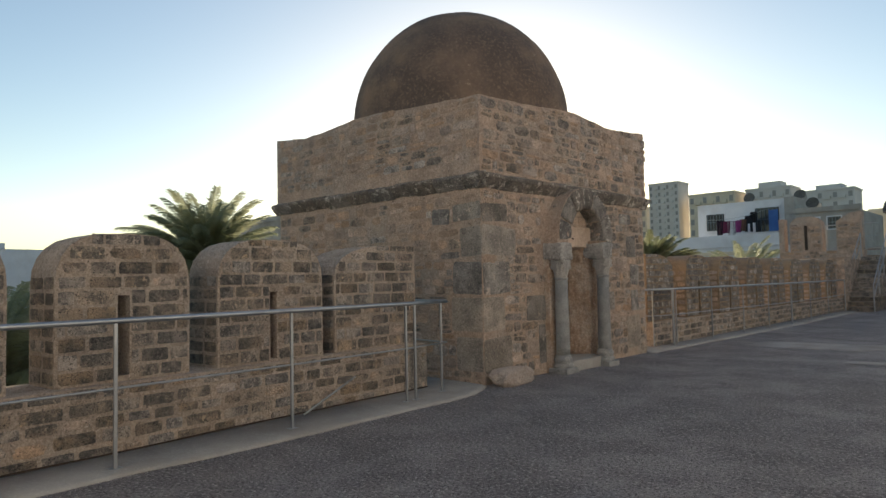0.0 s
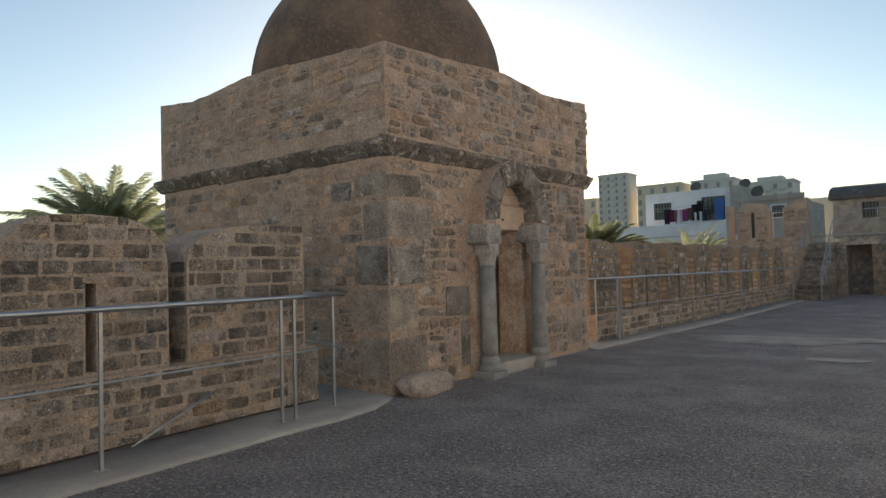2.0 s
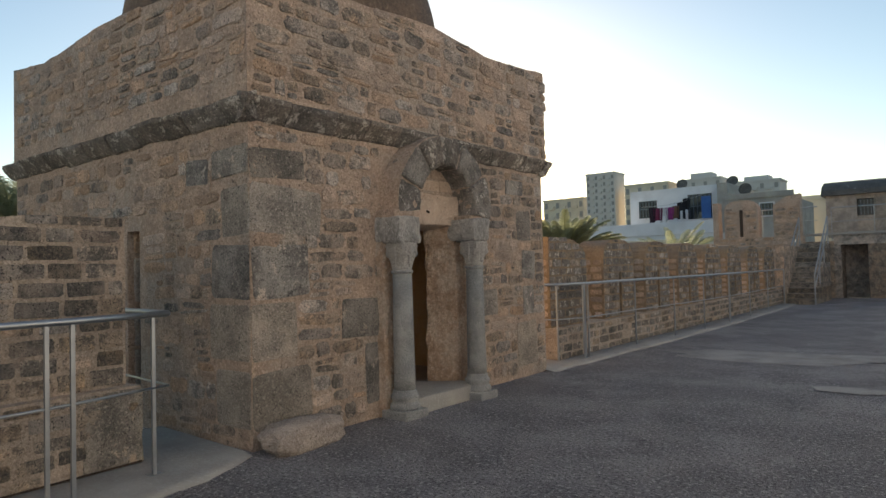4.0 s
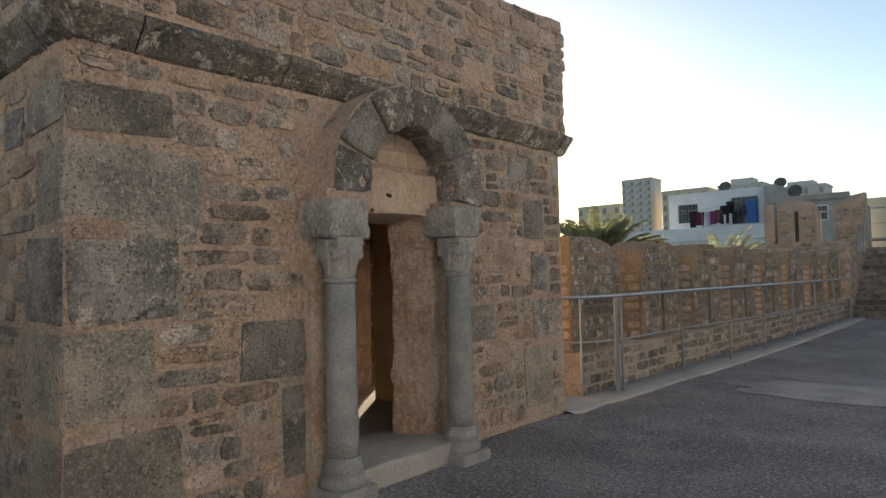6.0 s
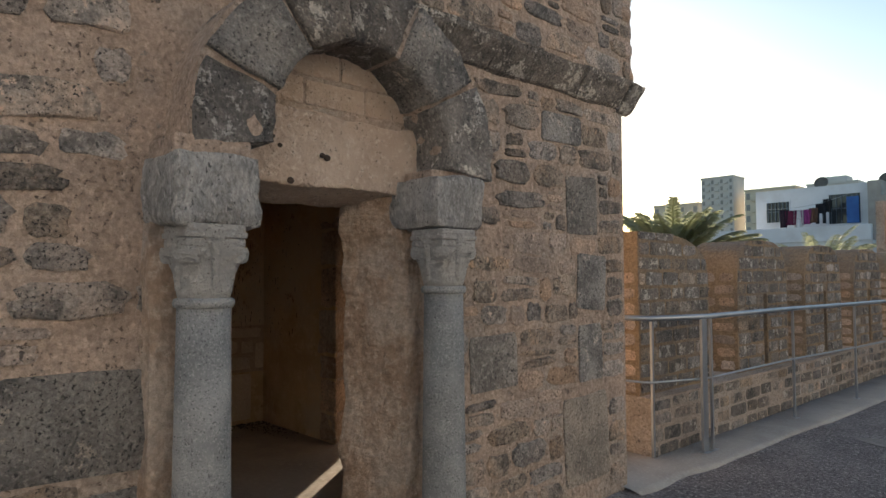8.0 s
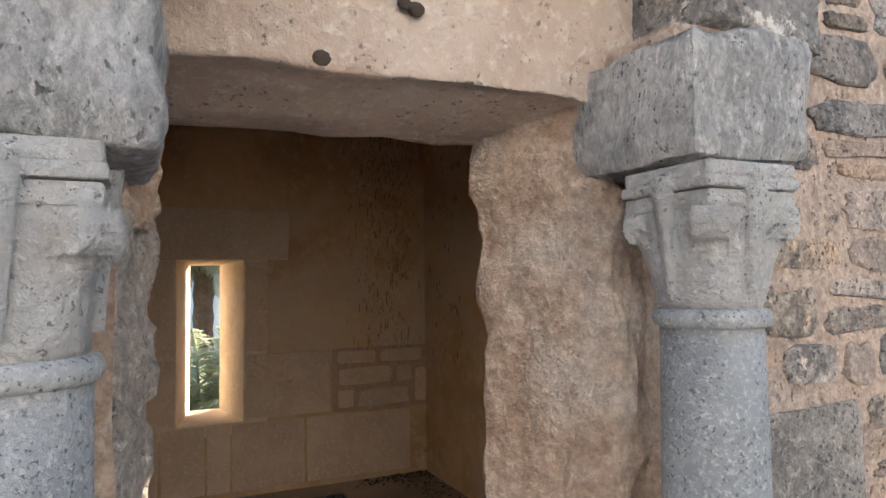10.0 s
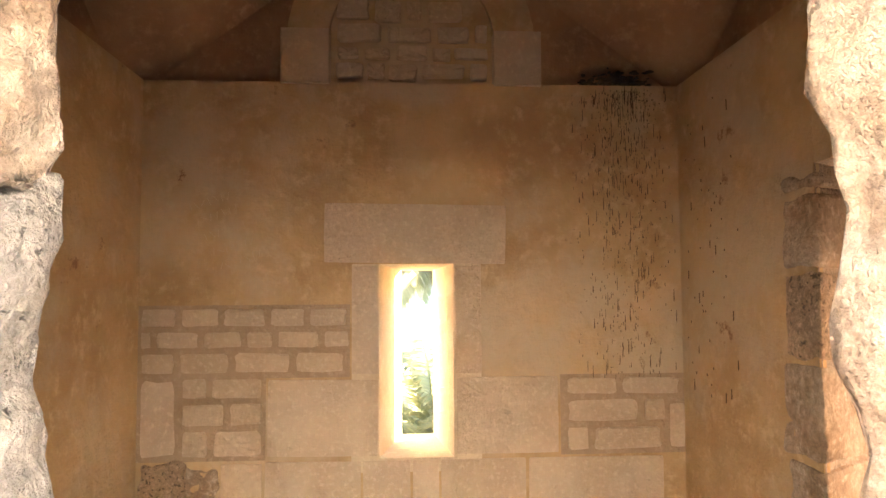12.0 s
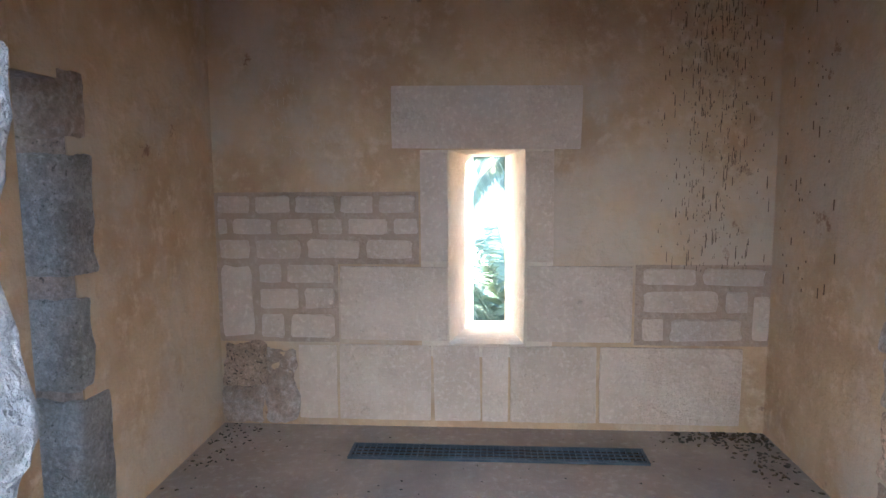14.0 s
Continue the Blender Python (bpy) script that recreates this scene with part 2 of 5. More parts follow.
# Near-black shared by painted shade (grating, lintel sockets, turret slit) and the cable.
SHADE_AND_CABLE = material("droppings", (0.07, 0.045, 0.03), (0.04, 0.028, 0.02), big=8, fine=60, bump=0.3)
DEBRIS = material("dry_debris", (0.12, 0.09, 0.06), (0.05, 0.04, 0.03), (0.2, 0.17, 0.1), big=12, fine=60, bump=0.3, vary=0.4)
DARK_STEEL = material("grating_steel", (0.16, 0.19, 0.23), (0.10, 0.12, 0.15), rough=0.4, metal=0.85, big=8, fine=60, bump=0.05)
FLOOR_SLAB = material("room_floor", (0.47, 0.385, 0.31), (0.37, 0.295, 0.235), (0.53, 0.45, 0.37), big=1.5, fine=25, bump=0.18, smear=(0.31, 0.255, 0.21), smear_scale=1.2)
BLUE = material("blue_paint", (0.06, 0.16, 0.42), (0.04, 0.11, 0.32), big=2, fine=10, bump=0.05)


def cloth(name, colour):
    return material(name, colour, tuple(c * 0.7 for c in colour), big=5, fine=60, bump=0.2)


# ---------------------------------------------------------------- building blocks of code
WORLD = {}


def link(name, mesh, mat, parent=None, label="", m=None):
    """Links a mesh as one object under a thing or a part; m is its pose in the world."""
    if mat and not mesh.materials:
        mesh.materials.append(mat)
    ob = new(name, mesh)
    ob.matrix_basis = m or Matrix()
    WORLD[ob] = ob.matrix_basis.copy()
    if parent:
        ob.parent = parent
        ob.matrix_parent_inverse = WORLD[parent].inverted()
    if label:
        ob["label"] = label
    return ob


def part(name, bm, mat, parent=None, label="", smooth=False, m=None):
    bmesh.ops.recalc_face_normals(bm, faces=bm.faces)
    mesh = bpy.data.meshes.new(name)
    bm.to_mesh(mesh)
    bm.free()
    if smooth:
        for p in mesh.polygons:
            p.use_smooth = True
    return link(name, mesh, mat, parent, label, m)


def thing(name, at, label, category, group="", kind=""):
    ob = new(name)
    ob.matrix_basis = Matrix.Translation(at)
    ob.empty_display_size = 0.2
    WORLD[ob] = ob.matrix_basis.copy()
    return tagged(ob, label, category, group, kind)


def box(bm, x0, x1, y0, y1, z0, z1, bevel=0.0, m=None):
    vs = [bm.verts.new((x, y, z)) for z in (z0, z1) for y in (y0, y1) for x in (x0, x1)]
    fs = [bm.faces.new([vs[i] for i in f]) for f in ((0, 2, 3, 1), (4, 5, 7, 6), (0, 1, 5, 4), (2, 6, 7, 3), (0, 4, 6, 2), (1, 3, 7, 5))]
    if bevel:
        es = list({e for f in fs for e in f.edges})
        r = bmesh.ops.bevel(bm, geom=es, offset=bevel, segments=2, affect="EDGES", profile=0.6)
        vs = list({v for f in r["faces"] for v in f.verts} | {v for v in vs if v.is_valid})
    if m:
        bmesh.ops.transform(bm, matrix=m, verts=[v for v in vs if v.is_valid])
    return vs


def boxes(*dims, bevel=0.0, m=None):
    bm = bmesh.new()
    for d in dims:
        box(bm, *d, bevel=bevel, m=m)
    return bm


def prism(bm, outline, a, b, axis="x"):
    """Extrudes an outline of (u, z) pairs from a to b along x (u is y) or y (u is x)."""
    def spot_at(u, z, d):
        return (d, u, z) if axis == "x" else (u, d, z)
    lo = [bm.verts.new(spot_at(u, z, a)) for u, z in outline]
    hi = [bm.verts.new(spot_at(u, z, b)) for u, z in outline]
    k = len(outline)
    bm.faces.new(lo)
    bm.faces.new(hi[::-1])
    for i in range(k):
        bm.faces.new((lo[i], hi[i], hi[(i + 1) % k], lo[(i + 1) % k]))


def lathe(bm, profile, centre, steps=32):
    """Turns a profile of (radius, z) about the vertical through centre."""
    rings = []
    for r, z in profile:
        rings.append([bm.verts.new((centre[0] + r * math.cos(2 * math.pi * i / steps), centre[1] + r * math.sin(2 * math.pi * i / steps), centre[2] + z)) for i in range(steps)])
    for a, b in zip(rings, rings[1:]):
        for i in range(steps):
            bm.faces.new((a[i], a[(i + 1) % steps], b[(i + 1) % steps], b[i]))
    bm.faces.new(rings[0][::-1])
    bm.faces.new(rings[-1])


def tube(bm, a, b, radius, steps=10):
    a, b = Vector(a), Vector(b)
    turn = (b - a).to_track_quat("Z", "Y").to_matrix()
    ends = [[bm.verts.new(p + turn @ Vector((radius * math.cos(2 * math.pi * i / steps), radius * math.sin(2 * math.pi * i / steps), 0))) for i in range(steps)] for p in (a, b)]
    for i in range(steps):
        bm.faces.new((ends[0][i], ends[0][(i + 1) % steps], ends[1][(i + 1) % steps], ends[1][i]))
    bm.faces.new(ends[0][::-1])
    bm.faces.new(ends[1])


def pipe(bm, pts, radius, steps=12):
    """One bent tube through the points."""
    pts = [Vector(p) for p in pts]
    rings = []
    for i, p in enumerate(pts):
        d = (pts[min(i + 1, len(pts) - 1)] - pts[max(i - 1, 0)]).normalized()
        turn = d.to_track_quat("Z", "Y").to_matrix()
        rings.append([bm.verts.new(p + turn @ Vector((radius * math.cos(2 * math.pi * k / steps), radius * math.sin(2 * math.pi * k / steps), 0))) for k in range(steps)])
    for a, b in zip(rings, rings[1:]):
        for i in range(steps):
            bm.faces.new((a[i], a[(i + 1) % steps], b[(i + 1) % steps], b[i]))
    bm.faces.new(rings[0][::-1])
    bm.faces.new(rings[-1])


def roughen(bm, cuts, size, scale, seed=0.0, keep=None):
    """Divides the faces and pushes the points about, for worn and broken stone."""
    bm.normal_update()
    bmesh.ops.triangulate(bm, faces=[f for f in bm.faces if len(f.verts) > 4])
    if cuts:
        bmesh.ops.subdivide_edges(bm, edges=bm.edges[:], cuts=cuts, use_grid_fill=True)
    bm.normal_update()
    for v in bm.verts:
        p = v.co * scale + Vector((seed, seed * 1.7, -seed))
        d = noise.fractal(p, 1.0, 2.0, 4) * size
        if keep is None or keep(v.co):
            v.co += v.normal * d + Vector((noise.noise(p + Vector((9, 0, 0))), noise.noise(p + Vector((0, 9, 0))), noise.noise(p + Vector((0, 0, 9))))) * size * 0.5


def unit_stones(name, mat, count, corners, seed, ragged=0.1, belly=0.55):
    """Shared stone shapes, one unit wide and high, standing out by one unit along local y's minus."""
    rnd = random.Random(seed)
    out = []
    for k in range(count):
        rim = []
        for sx, sz in ((1, 1), (-1, 1), (-1, -1), (1, -1)):
            rx, rz = rnd.uniform(*corners), rnd.uniform(*corners) * 1.5
            ends = [(sx * 0.5, sz * (0.5 - rz)), (sx * (0.5 - rx * 0.4), sz * (0.5 - rz * 0.3)), (sx * (0.5 - rx), sz * 0.5)]
            if sx * sz < 0:
                ends.reverse()
            side = (0.0, sz * 0.5) if sx * sz > 0 else (sx * 0.5, 0.0)
            rim += ends + [side]
        rim = [(x * (1 - rnd.uniform(0, ragged)), z * (1 - rnd.uniform(0, ragged) * 1.4)) for x, z in rim]
        steps = len(rim)
        tilt_x, tilt_z = rnd.uniform(-0.5, 0.5), rnd.uniform(-0.5, 0.5)
        face = [(x * rnd.uniform(0.86, 0.95), z * rnd.uniform(0.80, 0.92)) for x, z in rim]
        verts = [(x, 0.6, z) for x, z in rim] + [(x * 0.99, -belly, z * 0.985) for x, z in rim] + [(x, -1 + tilt_x * x + tilt_z * z + rnd.uniform(-0.22, 0.22), z) for x, z in face] + [(rnd.uniform(-0.15, 0.15), -1.0 + rnd.uniform(-0.4, 0.3), rnd.uniform(-0.15, 0.15))]
        faces = []
        for ring in (0, 1):
            for i in range(steps):
                a, b = ring * steps + i, ring * steps + (i + 1) % steps
                faces.append((a, b, b + steps, a + steps))
        faces += [(2 * steps + i, 2 * steps + (i + 1) % steps, 3 * steps) for i in range(steps)]
        mesh = bpy.data.meshes.new(name)
        mesh.from_pydata(verts, [], faces)
        mesh.materials.append(mat)
        out.append(mesh)
    return out


def frame_of(origin, along, out):
    """A frame whose x runs along a wall, z up, and whose minus y points out of it."""
    along, out = Vector(along).normalized(), Vector(out).normalized()
    m = Matrix.Identity(4)
    m.col[0][:3], m.col[1][:3], m.col[2][:3], m.col[3][:3] = along, -out, (0, 0, 1), origin
    return m


def lay(wall, base, stones, spots, depth, parent_label="", name="stone", limit=300, rnd=None, rest_label="", prefer=None, tilt=1.6):
    """Lays stones at spots (u, z, width, height) on a wall's frame: the first as objects of their own, the rest as one mesh."""
    rnd = rnd or random.Random(3)
    if prefer:
        spots = sorted(spots, key=prefer)
    rest_v, rest_f = [], []
    mats = None
    for i, (u, z, w, h, kind) in enumerate(spots):
        mesh = rnd.choice(stones[kind])
        flip = rnd.choice((1, -1))
        m = base @ Matrix.Translation((u, 0, z)) @ Matrix.Rotation(radians(rnd.uniform(-tilt, tilt)), 4, "Y") @ Matrix.Diagonal((w * flip, depth * rnd.uniform(0.5, 1.25), h, 1))
        if i < limit:
            link(name, mesh, None, wall, m=m)
        else:
            k = len(rest_v)
            rest_v += [tuple(m @ v.co) for v in mesh.vertices]
            rest_f += [(tuple(a + k for a in p.vertices), kind) for p in mesh.polygons]
    if rest_f:
        kinds = list(dict.fromkeys(k for _, k in rest_f))
        mesh = bpy.data.meshes.new(name + "_field")
        mesh.from_pydata(rest_v, [], [f for f, _ in rest_f])
        for k in kinds:
            mesh.materials.append(stones[k][0].materials[0])
        mesh.polygons.foreach_set("material_index", [kinds.index(k) for _, k in rest_f])
        ob = link(name + "_field", mesh, None, wall, rest_label)
        ob["kind"] = "stuff"


def courses(u0, u1, z0, z1, height, width, rnd, free, gap=0.02, pick=None, top=None, big=(), wild=0.0):
    """Spots of uneven courses of stones: each course runs up to the big blocks, and leaves out what free() forbids."""
    spots = []
    z = z0
    while z < z1 - 0.04:
        h = min(height * rnd.uniform(0.75, 1.3), z1 - z)
        runs, at = [], u0
        for a, b in sorted((u - w / 2, u + w / 2) for u, v, w, g in big if z + h * 0.65 > v - g / 2 and z + h * 0.35 < v + g / 2):
            if a > at:
                runs.append((at, a))
            at = max(at, b)
        runs.append((at, u1))
        for r0, r1 in runs:
            u = r0
            while u < r1 - 0.03:
                w = width * rnd.uniform(0.55 - 0.25 * wild, 1.5 + 0.5 * wild)
                if r1 - u - w < 0.1:
                    w = r1 - u
                a, b = u, min(u + w, r1)
                u = b
                if b - a > 0.05 and free(a, b, z, z + h) and (top is None or z + h < top((a + b) / 2)):
                    k = pick((a + b) / 2, z + h / 2) if pick else "grey"
                    if rnd.random() < 0.10 * wild:
                        continue
                    if wild and h > 0.1 and rnd.random() < 0.24:
                        cut = h * rnd.uniform(0.35, 0.65)
                        for lo, hi in ((0, cut), (cut, h)):
                            spots.append(((a + b) / 2 + rnd.uniform(-0.02, 0.02), z + (lo + hi) / 2, (b - a) * rnd.uniform(0.75, 1.0) - gap, hi - lo - gap * rnd.uniform(0.6, 1.2), k))
                        continue
                    rise = (0.008 + 0.014 * wild)
                    spots.append(((a + b) / 2, z + h / 2 + rnd.uniform(-rise, rise), b - a - gap * rnd.uniform(0.5, 1.4), (h - gap * rnd.uniform(0.5, 1.5)) * (1 - 0.12 * wild * rnd.random()), k))
        z += h
    return spots


RUBBLE = {"grey": unit_stones("grey_stone", GREY_STONE, 14, (0.06, 0.30), 1, 0.2), "tan": unit_stones("tan_stone", TAN_STONE, 14, (0.06, 0.30), 2, 0.2),
          "ashlar": unit_stones("ashlar", ASHLAR, 6, (0.03, 0.09), 3, 0.045, 0.8), "block": unit_stones("block", BLOCK, 9, (0.04, 0.13), 4, 0.08, 0.7),
          "inner": unit_stones("inner_stone", INNER_STONE, 10, (0.04, 0.14), 5, 0.08, 0.7), "pale_ashlar": unit_stones("pale_ashlar", PALE_ASHLAR, 5, (0.03, 0.09), 8, 0.045, 0.8), "slab": unit_stones("inner_slab", INNER_STONE, 4, (0.008, 0.02), 9, 0.012, 0.8), "dark": unit_stones("dark_stone", DARK_STONE, 5, (0.04, 0.12), 6, 0.06, 0.8)}

# ---------------------------------------------------------------- ground and terrace
tagged(part("ground", boxes((-2500, 2500, -2500, 2500, -6.6, -6.5)), EARTH), "dry earth around the old fort walls", "ground", kind="structure")
terrace = boxes((-6.75, 30, -40, 33.3, -6.4, 0.0), (-11.2, -6.75, 7.0, 12.6, -6.4, -0.02))
tagged(part("floor", terrace, ASPHALT), "dark speckled asphalt of the roof terrace", "floor", kind="structure")

# Two unseen walls, added as whitewashed reflectors that bounce sunlight onto the terrace.
tagged(part("wall_fort", boxes((6.5, 7.5, -8.0, 33.3, -0.2, 9.0)), WHITEWASH), "unseen whitewashed wall on the east, added to bounce sunlight", "wall", kind="structure")
tagged(part("wall_fort_south", boxes((-6.6, 7.5, -9.0, -8.0, -0.2, 9.0)), WHITEWASH), "unseen whitewashed wall closing the terrace, added to bounce sunlight", "wall", kind="structure")

LEFT_DIR, LEFT_OUT, LEFT_AT = Vector((-0.0735, 0.9973, 0)), Vector((0.9973, 0.0735, 0)), Vector((-5.9, 1.0, 0))
LEFT = frame_of(LEFT_AT, LEFT_DIR, LEFT_OUT)
RIGHT_DIR = Vector((0.010, 1, 0)).normalized()
RIGHT = frame_of((-6.1, 13.0, 0), RIGHT_DIR, (RIGHT_DIR.y, -RIGHT_DIR.x, 0))


def kerb(points, inner):
    """A thin concrete strip with an uneven front edge."""
    bm = bmesh.new()
    rnd = random.Random(8)
    front, back = [], []
    for (x, y), (xi, yi) in zip(points, inner):
        front.append((x, y))
        back.append((xi, yi))
    line_f, line_b = [], []
    for i in range(len(front) - 1):
        for k in range(8):
            s = k / 8
            w = noise.noise(Vector((i * 3.1 + s * 3, 0.4, 0))) * 0.05
            line_f.append((front[i][0] * (1 - s) + front[i + 1][0] * s + w, front[i][1] * (1 - s) + front[i + 1][1] * s))
            line_b.append((back[i][0] * (1 - s) + back[i + 1][0] * s, back[i][1] * (1 - s) + back[i + 1][1] * s))
    line_f.append(front[-1])
    line_b.append(back[-1])
    rows_v = []
    for (xf, yf), (xb, yb) in zip(line_f, line_b):
        rows_v.append([bm.verts.new(c) for c in ((xf, yf, -0.02), (xf, yf, 0.008), (xf * 0.93 + xb * 0.07, yf * 0.93 + yb * 0.07, 0.028), (xb, yb, 0.045), (xb, yb, -0.02))])
    for a, b in zip(rows_v, rows_v[1:]):
        for i in range(4):
            bm.faces.new((a[i], a[i + 1], b[i + 1], b[i]))
    return bm


tagged(part("kerb", kerb([(-5.2, -6), (-5.32, 1.6), (-5.36, 3.7), (-5.40, 5.3), (-5.5, 6.6), (-5.78, 7.25)], [(-5.6, -6), (-5.96, 1.6), (-6.12, 3.7), (-6.25, 5.3), (-7.3, 6.6), (-7.3, 7.3)]), CONCRETE, smooth=True),
       "pale concrete strip along the foot of the parapet", "kerb", kind="structure")
tagged(part("kerb", kerb([(-5.72, 12.2), (-5.65, 13.6), (-5.55, 17), (-5.42, 21), (-5.5, 28.6)], [(-7.1, 12.2), (-6.4, 13.6), (-6.2, 17), (-6.1, 21), (-6.0, 28.6)]), CONCRETE, smooth=True),
       "pale concrete strip under the guard rail", "kerb", kind="structure")
bm = bmesh.new()
for cx, cy, rx, ry, sd in ((-3.6, 15.0, 1.4, 0.7, 1.0), (-2.3, 15.4, 0.7, 0.35, 3.0), (-2.2, 12.6, 0.4, 0.2, 2.0)):
    ring = []
    for i in range(40):
        a = 2 * math.pi * i / 40
        k = 1 + 0.35 * noise.noise(Vector((math.cos(a) * 2, math.sin(a) * 2, sd)))
        ring.append(bm.verts.new((cx + rx * k * math.cos(a), cy + ry * k * math.sin(a), 0.002 + 0.004 * sd)))
    bm.faces.new(ring)
tagged(part("worn_patch", bm, PALE_ASPHALT), "lighter grey patches in the asphalt", "floor", kind="structure")

# ---------------------------------------------------------------- parapets with round-topped merlons


def merlon_outline(a, b, z0, spring, top):
    mid, half = (a + b) / 2, (b - a) / 2
    pts = [(a, z0), (b, z0)]
    for i in range(13):
        t = math.pi * i / 12
        pts.append((mid + half * math.copysign(abs(math.cos(t)) ** 0.62, math.cos(t)), spring + (top - spring) * math.sin(t) ** 0.9))
    return pts


def half_width(z, spring, top):
    if z <= spring:
        return 1.0
    s = min(1, max(0, (z - spring) / (top - spring))) ** (1 / 0.9)
    return (1 - s * s) ** 0.31


def merlon(base, wall, a, b, z0, spring, top, back, depth, slit, seed, limit, full=True, cut_right=False):
    """One merlon: a core with a slit through it, and courses of dark blocks on its face and end."""
    bm = bmesh.new()
    if cut_right:
        mid = (a + b) / 2
        pts = [p for p in merlon_outline(a, 2 * b - a, z0, spring, top) if p[0] < b] 
        pts = [(a, z0), (b, z0), (b, top - 0.01)] + [p for p in pts if p[1] > z0]
        if cut_right == "left":
            pts = [(a + b - u, z) for u, z in pts]
        outlines = [pts]
    elif slit:
        s0, s1, lo, hi = slit
        o = merlon_outline(a, b, z0, spring, top)
        outlines = [[(a, z0), (s0, z0), (s0, hi), (a, hi)], [(s1, z0), (b, z0), (b, hi), (s1, hi)], [(a, hi), (b, hi)] + [p for p in o if p[1] > hi]]
        if lo > z0 + 0.02:
            outlines.append([(s0, z0), (s1, z0), (s1, lo), (s0, lo)])
    else:
        outlines = [merlon_outline(a, b, z0, spring, top)]
    for o in outlines:
        prism(bm, o, back, back + depth, axis="y")
    bmesh.ops.remove_doubles(bm, verts=bm.verts, dist=0.001)
    core = part("merlon", bm, SAND_BOUNCE_JOINT if wall.name == "parapet_north" else JOINT, wall, m=base)
    rnd = random.Random(seed)
    mid, half = (a + b) / 2, (b - a) / 2
    front = base @ Matrix.Translation((0, back, 0))
    spots = []
    z, row = z0 + 0.01, 0
    while z < top - 0.04:
        h = 0.135 * rnd.uniform(0.92, 1.08)
        h = min(h, top - z)
        zz = z + h * 0.75
        hw = half * half_width(zz, spring, top) if not cut_right else half
        lo_u, hi_u = mid - hw + 0.01, mid + hw - 0.01
        if cut_right:
            full_half = b - a
            lo_u = b - full_half * half_width(zz, spring, top) + 0.01
            if cut_right == "left":
                lo_u, hi_u = a + 0.01, a + full_half * half_width(zz, spring, top) - 0.01
        u = lo_u - (rnd.uniform(0.05, 0.2) if row % 2 else 0)
        while u < hi_u - 0.05:
            w = rnd.uniform(0.22, 0.36)
            p, q = max(u, lo_u), min(u + w, hi_u)
            u += w
            if slit and p < slit[1] and q > slit[0] and z < slit[3] and z + h > slit[2]:
                if slit[0] - p > q - slit[1]:
                    q = slit[0] - 0.005
                else:
                    p = slit[1] + 0.005
            if q - p > 0.06:
                spots.append(((p + q) / 2, z + h / 2, q - p - rnd.uniform(0.012, 0.03), h - rnd.uniform(0.014, 0.028), ("dark" if wall.name == "parapet_north" and rnd.random() > 0.45 else "block") if rnd.random() > 0.12 else "grey"))
        z += h
        row += 1
    lay(core, front, RUBBLE, spots, 0.010, name="block", limit=limit, rnd=rnd)
    side = base @ frame_of((a, back, 0), (0, 1, 0), (-1, 0, 0))
    spots = []
    z = z0 + 0.01
    while z < spring:
        h = 0.135
        w = rnd.uniform(0.2, 0.3)
        for p, q in ((0.01, w), (w, depth - 0.01)):
            # north sides take tan stones to carry the orange bounced light
            spots.append(((p + q) / 2, z + h / 2, q - p - 0.03, h - 0.03, "block" if wall.name == "parapet_south" else "tan"))
        z += h
    if full:
        lay(core, side, RUBBLE, spots, 0.006, name="block", limit=limit, rnd=rnd)
    return core


def parapet(name, base, length, start, high, merlons, seed, label, limit, depth=0.55):
    rnd = random.Random(seed)
    wall = thing(name, base @ Vector((length / 2, 0.3, 0)), label, "parapet", kind="structure")
    body = part("base_wall", boxes((start, length, 0.0, 0.75, -0.3, high)), JOINT, wall, m=base)
    spots = []
    z, row = 0.02, 0
    while z < high - 0.05:
        h = min(0.122 * rnd.uniform(0.9, 1.12), high - z)
        u = start - rnd.uniform(0, 0.3)
        while u < length:
            w = rnd.uniform(0.2, 0.4)
            p, q = max(u, start), min(u + w, length)
            u += w
            if q - p > 0.07 and rnd.random() > 0.03:
                spots.append(((p + q) / 2, z + h / 2 + rnd.uniform(-0.01, 0.01), q - p - rnd.uniform(0.02, 0.05), h - rnd.uniform(0.02, 0.038), ("dark" if name == "parapet_north" and rnd.random() > 0.45 else "block") if rnd.random() > 0.15 else "grey"))
        z += h
        row += 1
    lay(body, base, RUBBLE, spots, 0.010, name="block", limit=limit, rnd=rnd, prefer=lambda s: s[0] if name == "parapet_north" else -s[0])
    for k, (a, b, slit, cut) in enumerate(merlons):
        merlon(base, wall, a, b, high, 1.5 if not cut else 1.55, 1.96, 0.14, depth, slit, seed + k, limit if k < 3 else 0, cut_right=cut)
    return wall


parapet("parapet_south", LEFT, 5.62, -7.0, 0.63,
        [(1.03, 2.24, (1.55, 1.66, 0.68, 1.4), False), (2.55, 3.93, (3.19, 3.28, 0.66, 1.39), False), (4.12, 5.58, None, True), (-0.5, 0.68, (0.0, 0.1, 0.68, 1.4), False), (-2.0, -0.8, None, False), (-3.5, -2.3, None, False)],
        21, "dark block parapet with round-topped merlons and arrow slits", 240)
parapet("parapet_north", RIGHT, 16.4, 0.05, 0.52,
        [(k, k + 1.38, (k + 0.68, k + 0.78, 0.55, 1.35), False) if k > 1 else (k, k + 1.3, None, "left") for k in (0.08, 2.03, 3.98, 5.93, 7.85, 9.8, 11.9, 13.95)],
        51, "weathered block parapet with a row of merlons", 120)

end_block = boxes((5.17, 5.635, -0.012, 0.6, 0.03, 0.615), bevel=0.02)
roughen(end_block, 5, 0.012, 8.0, 4.0)
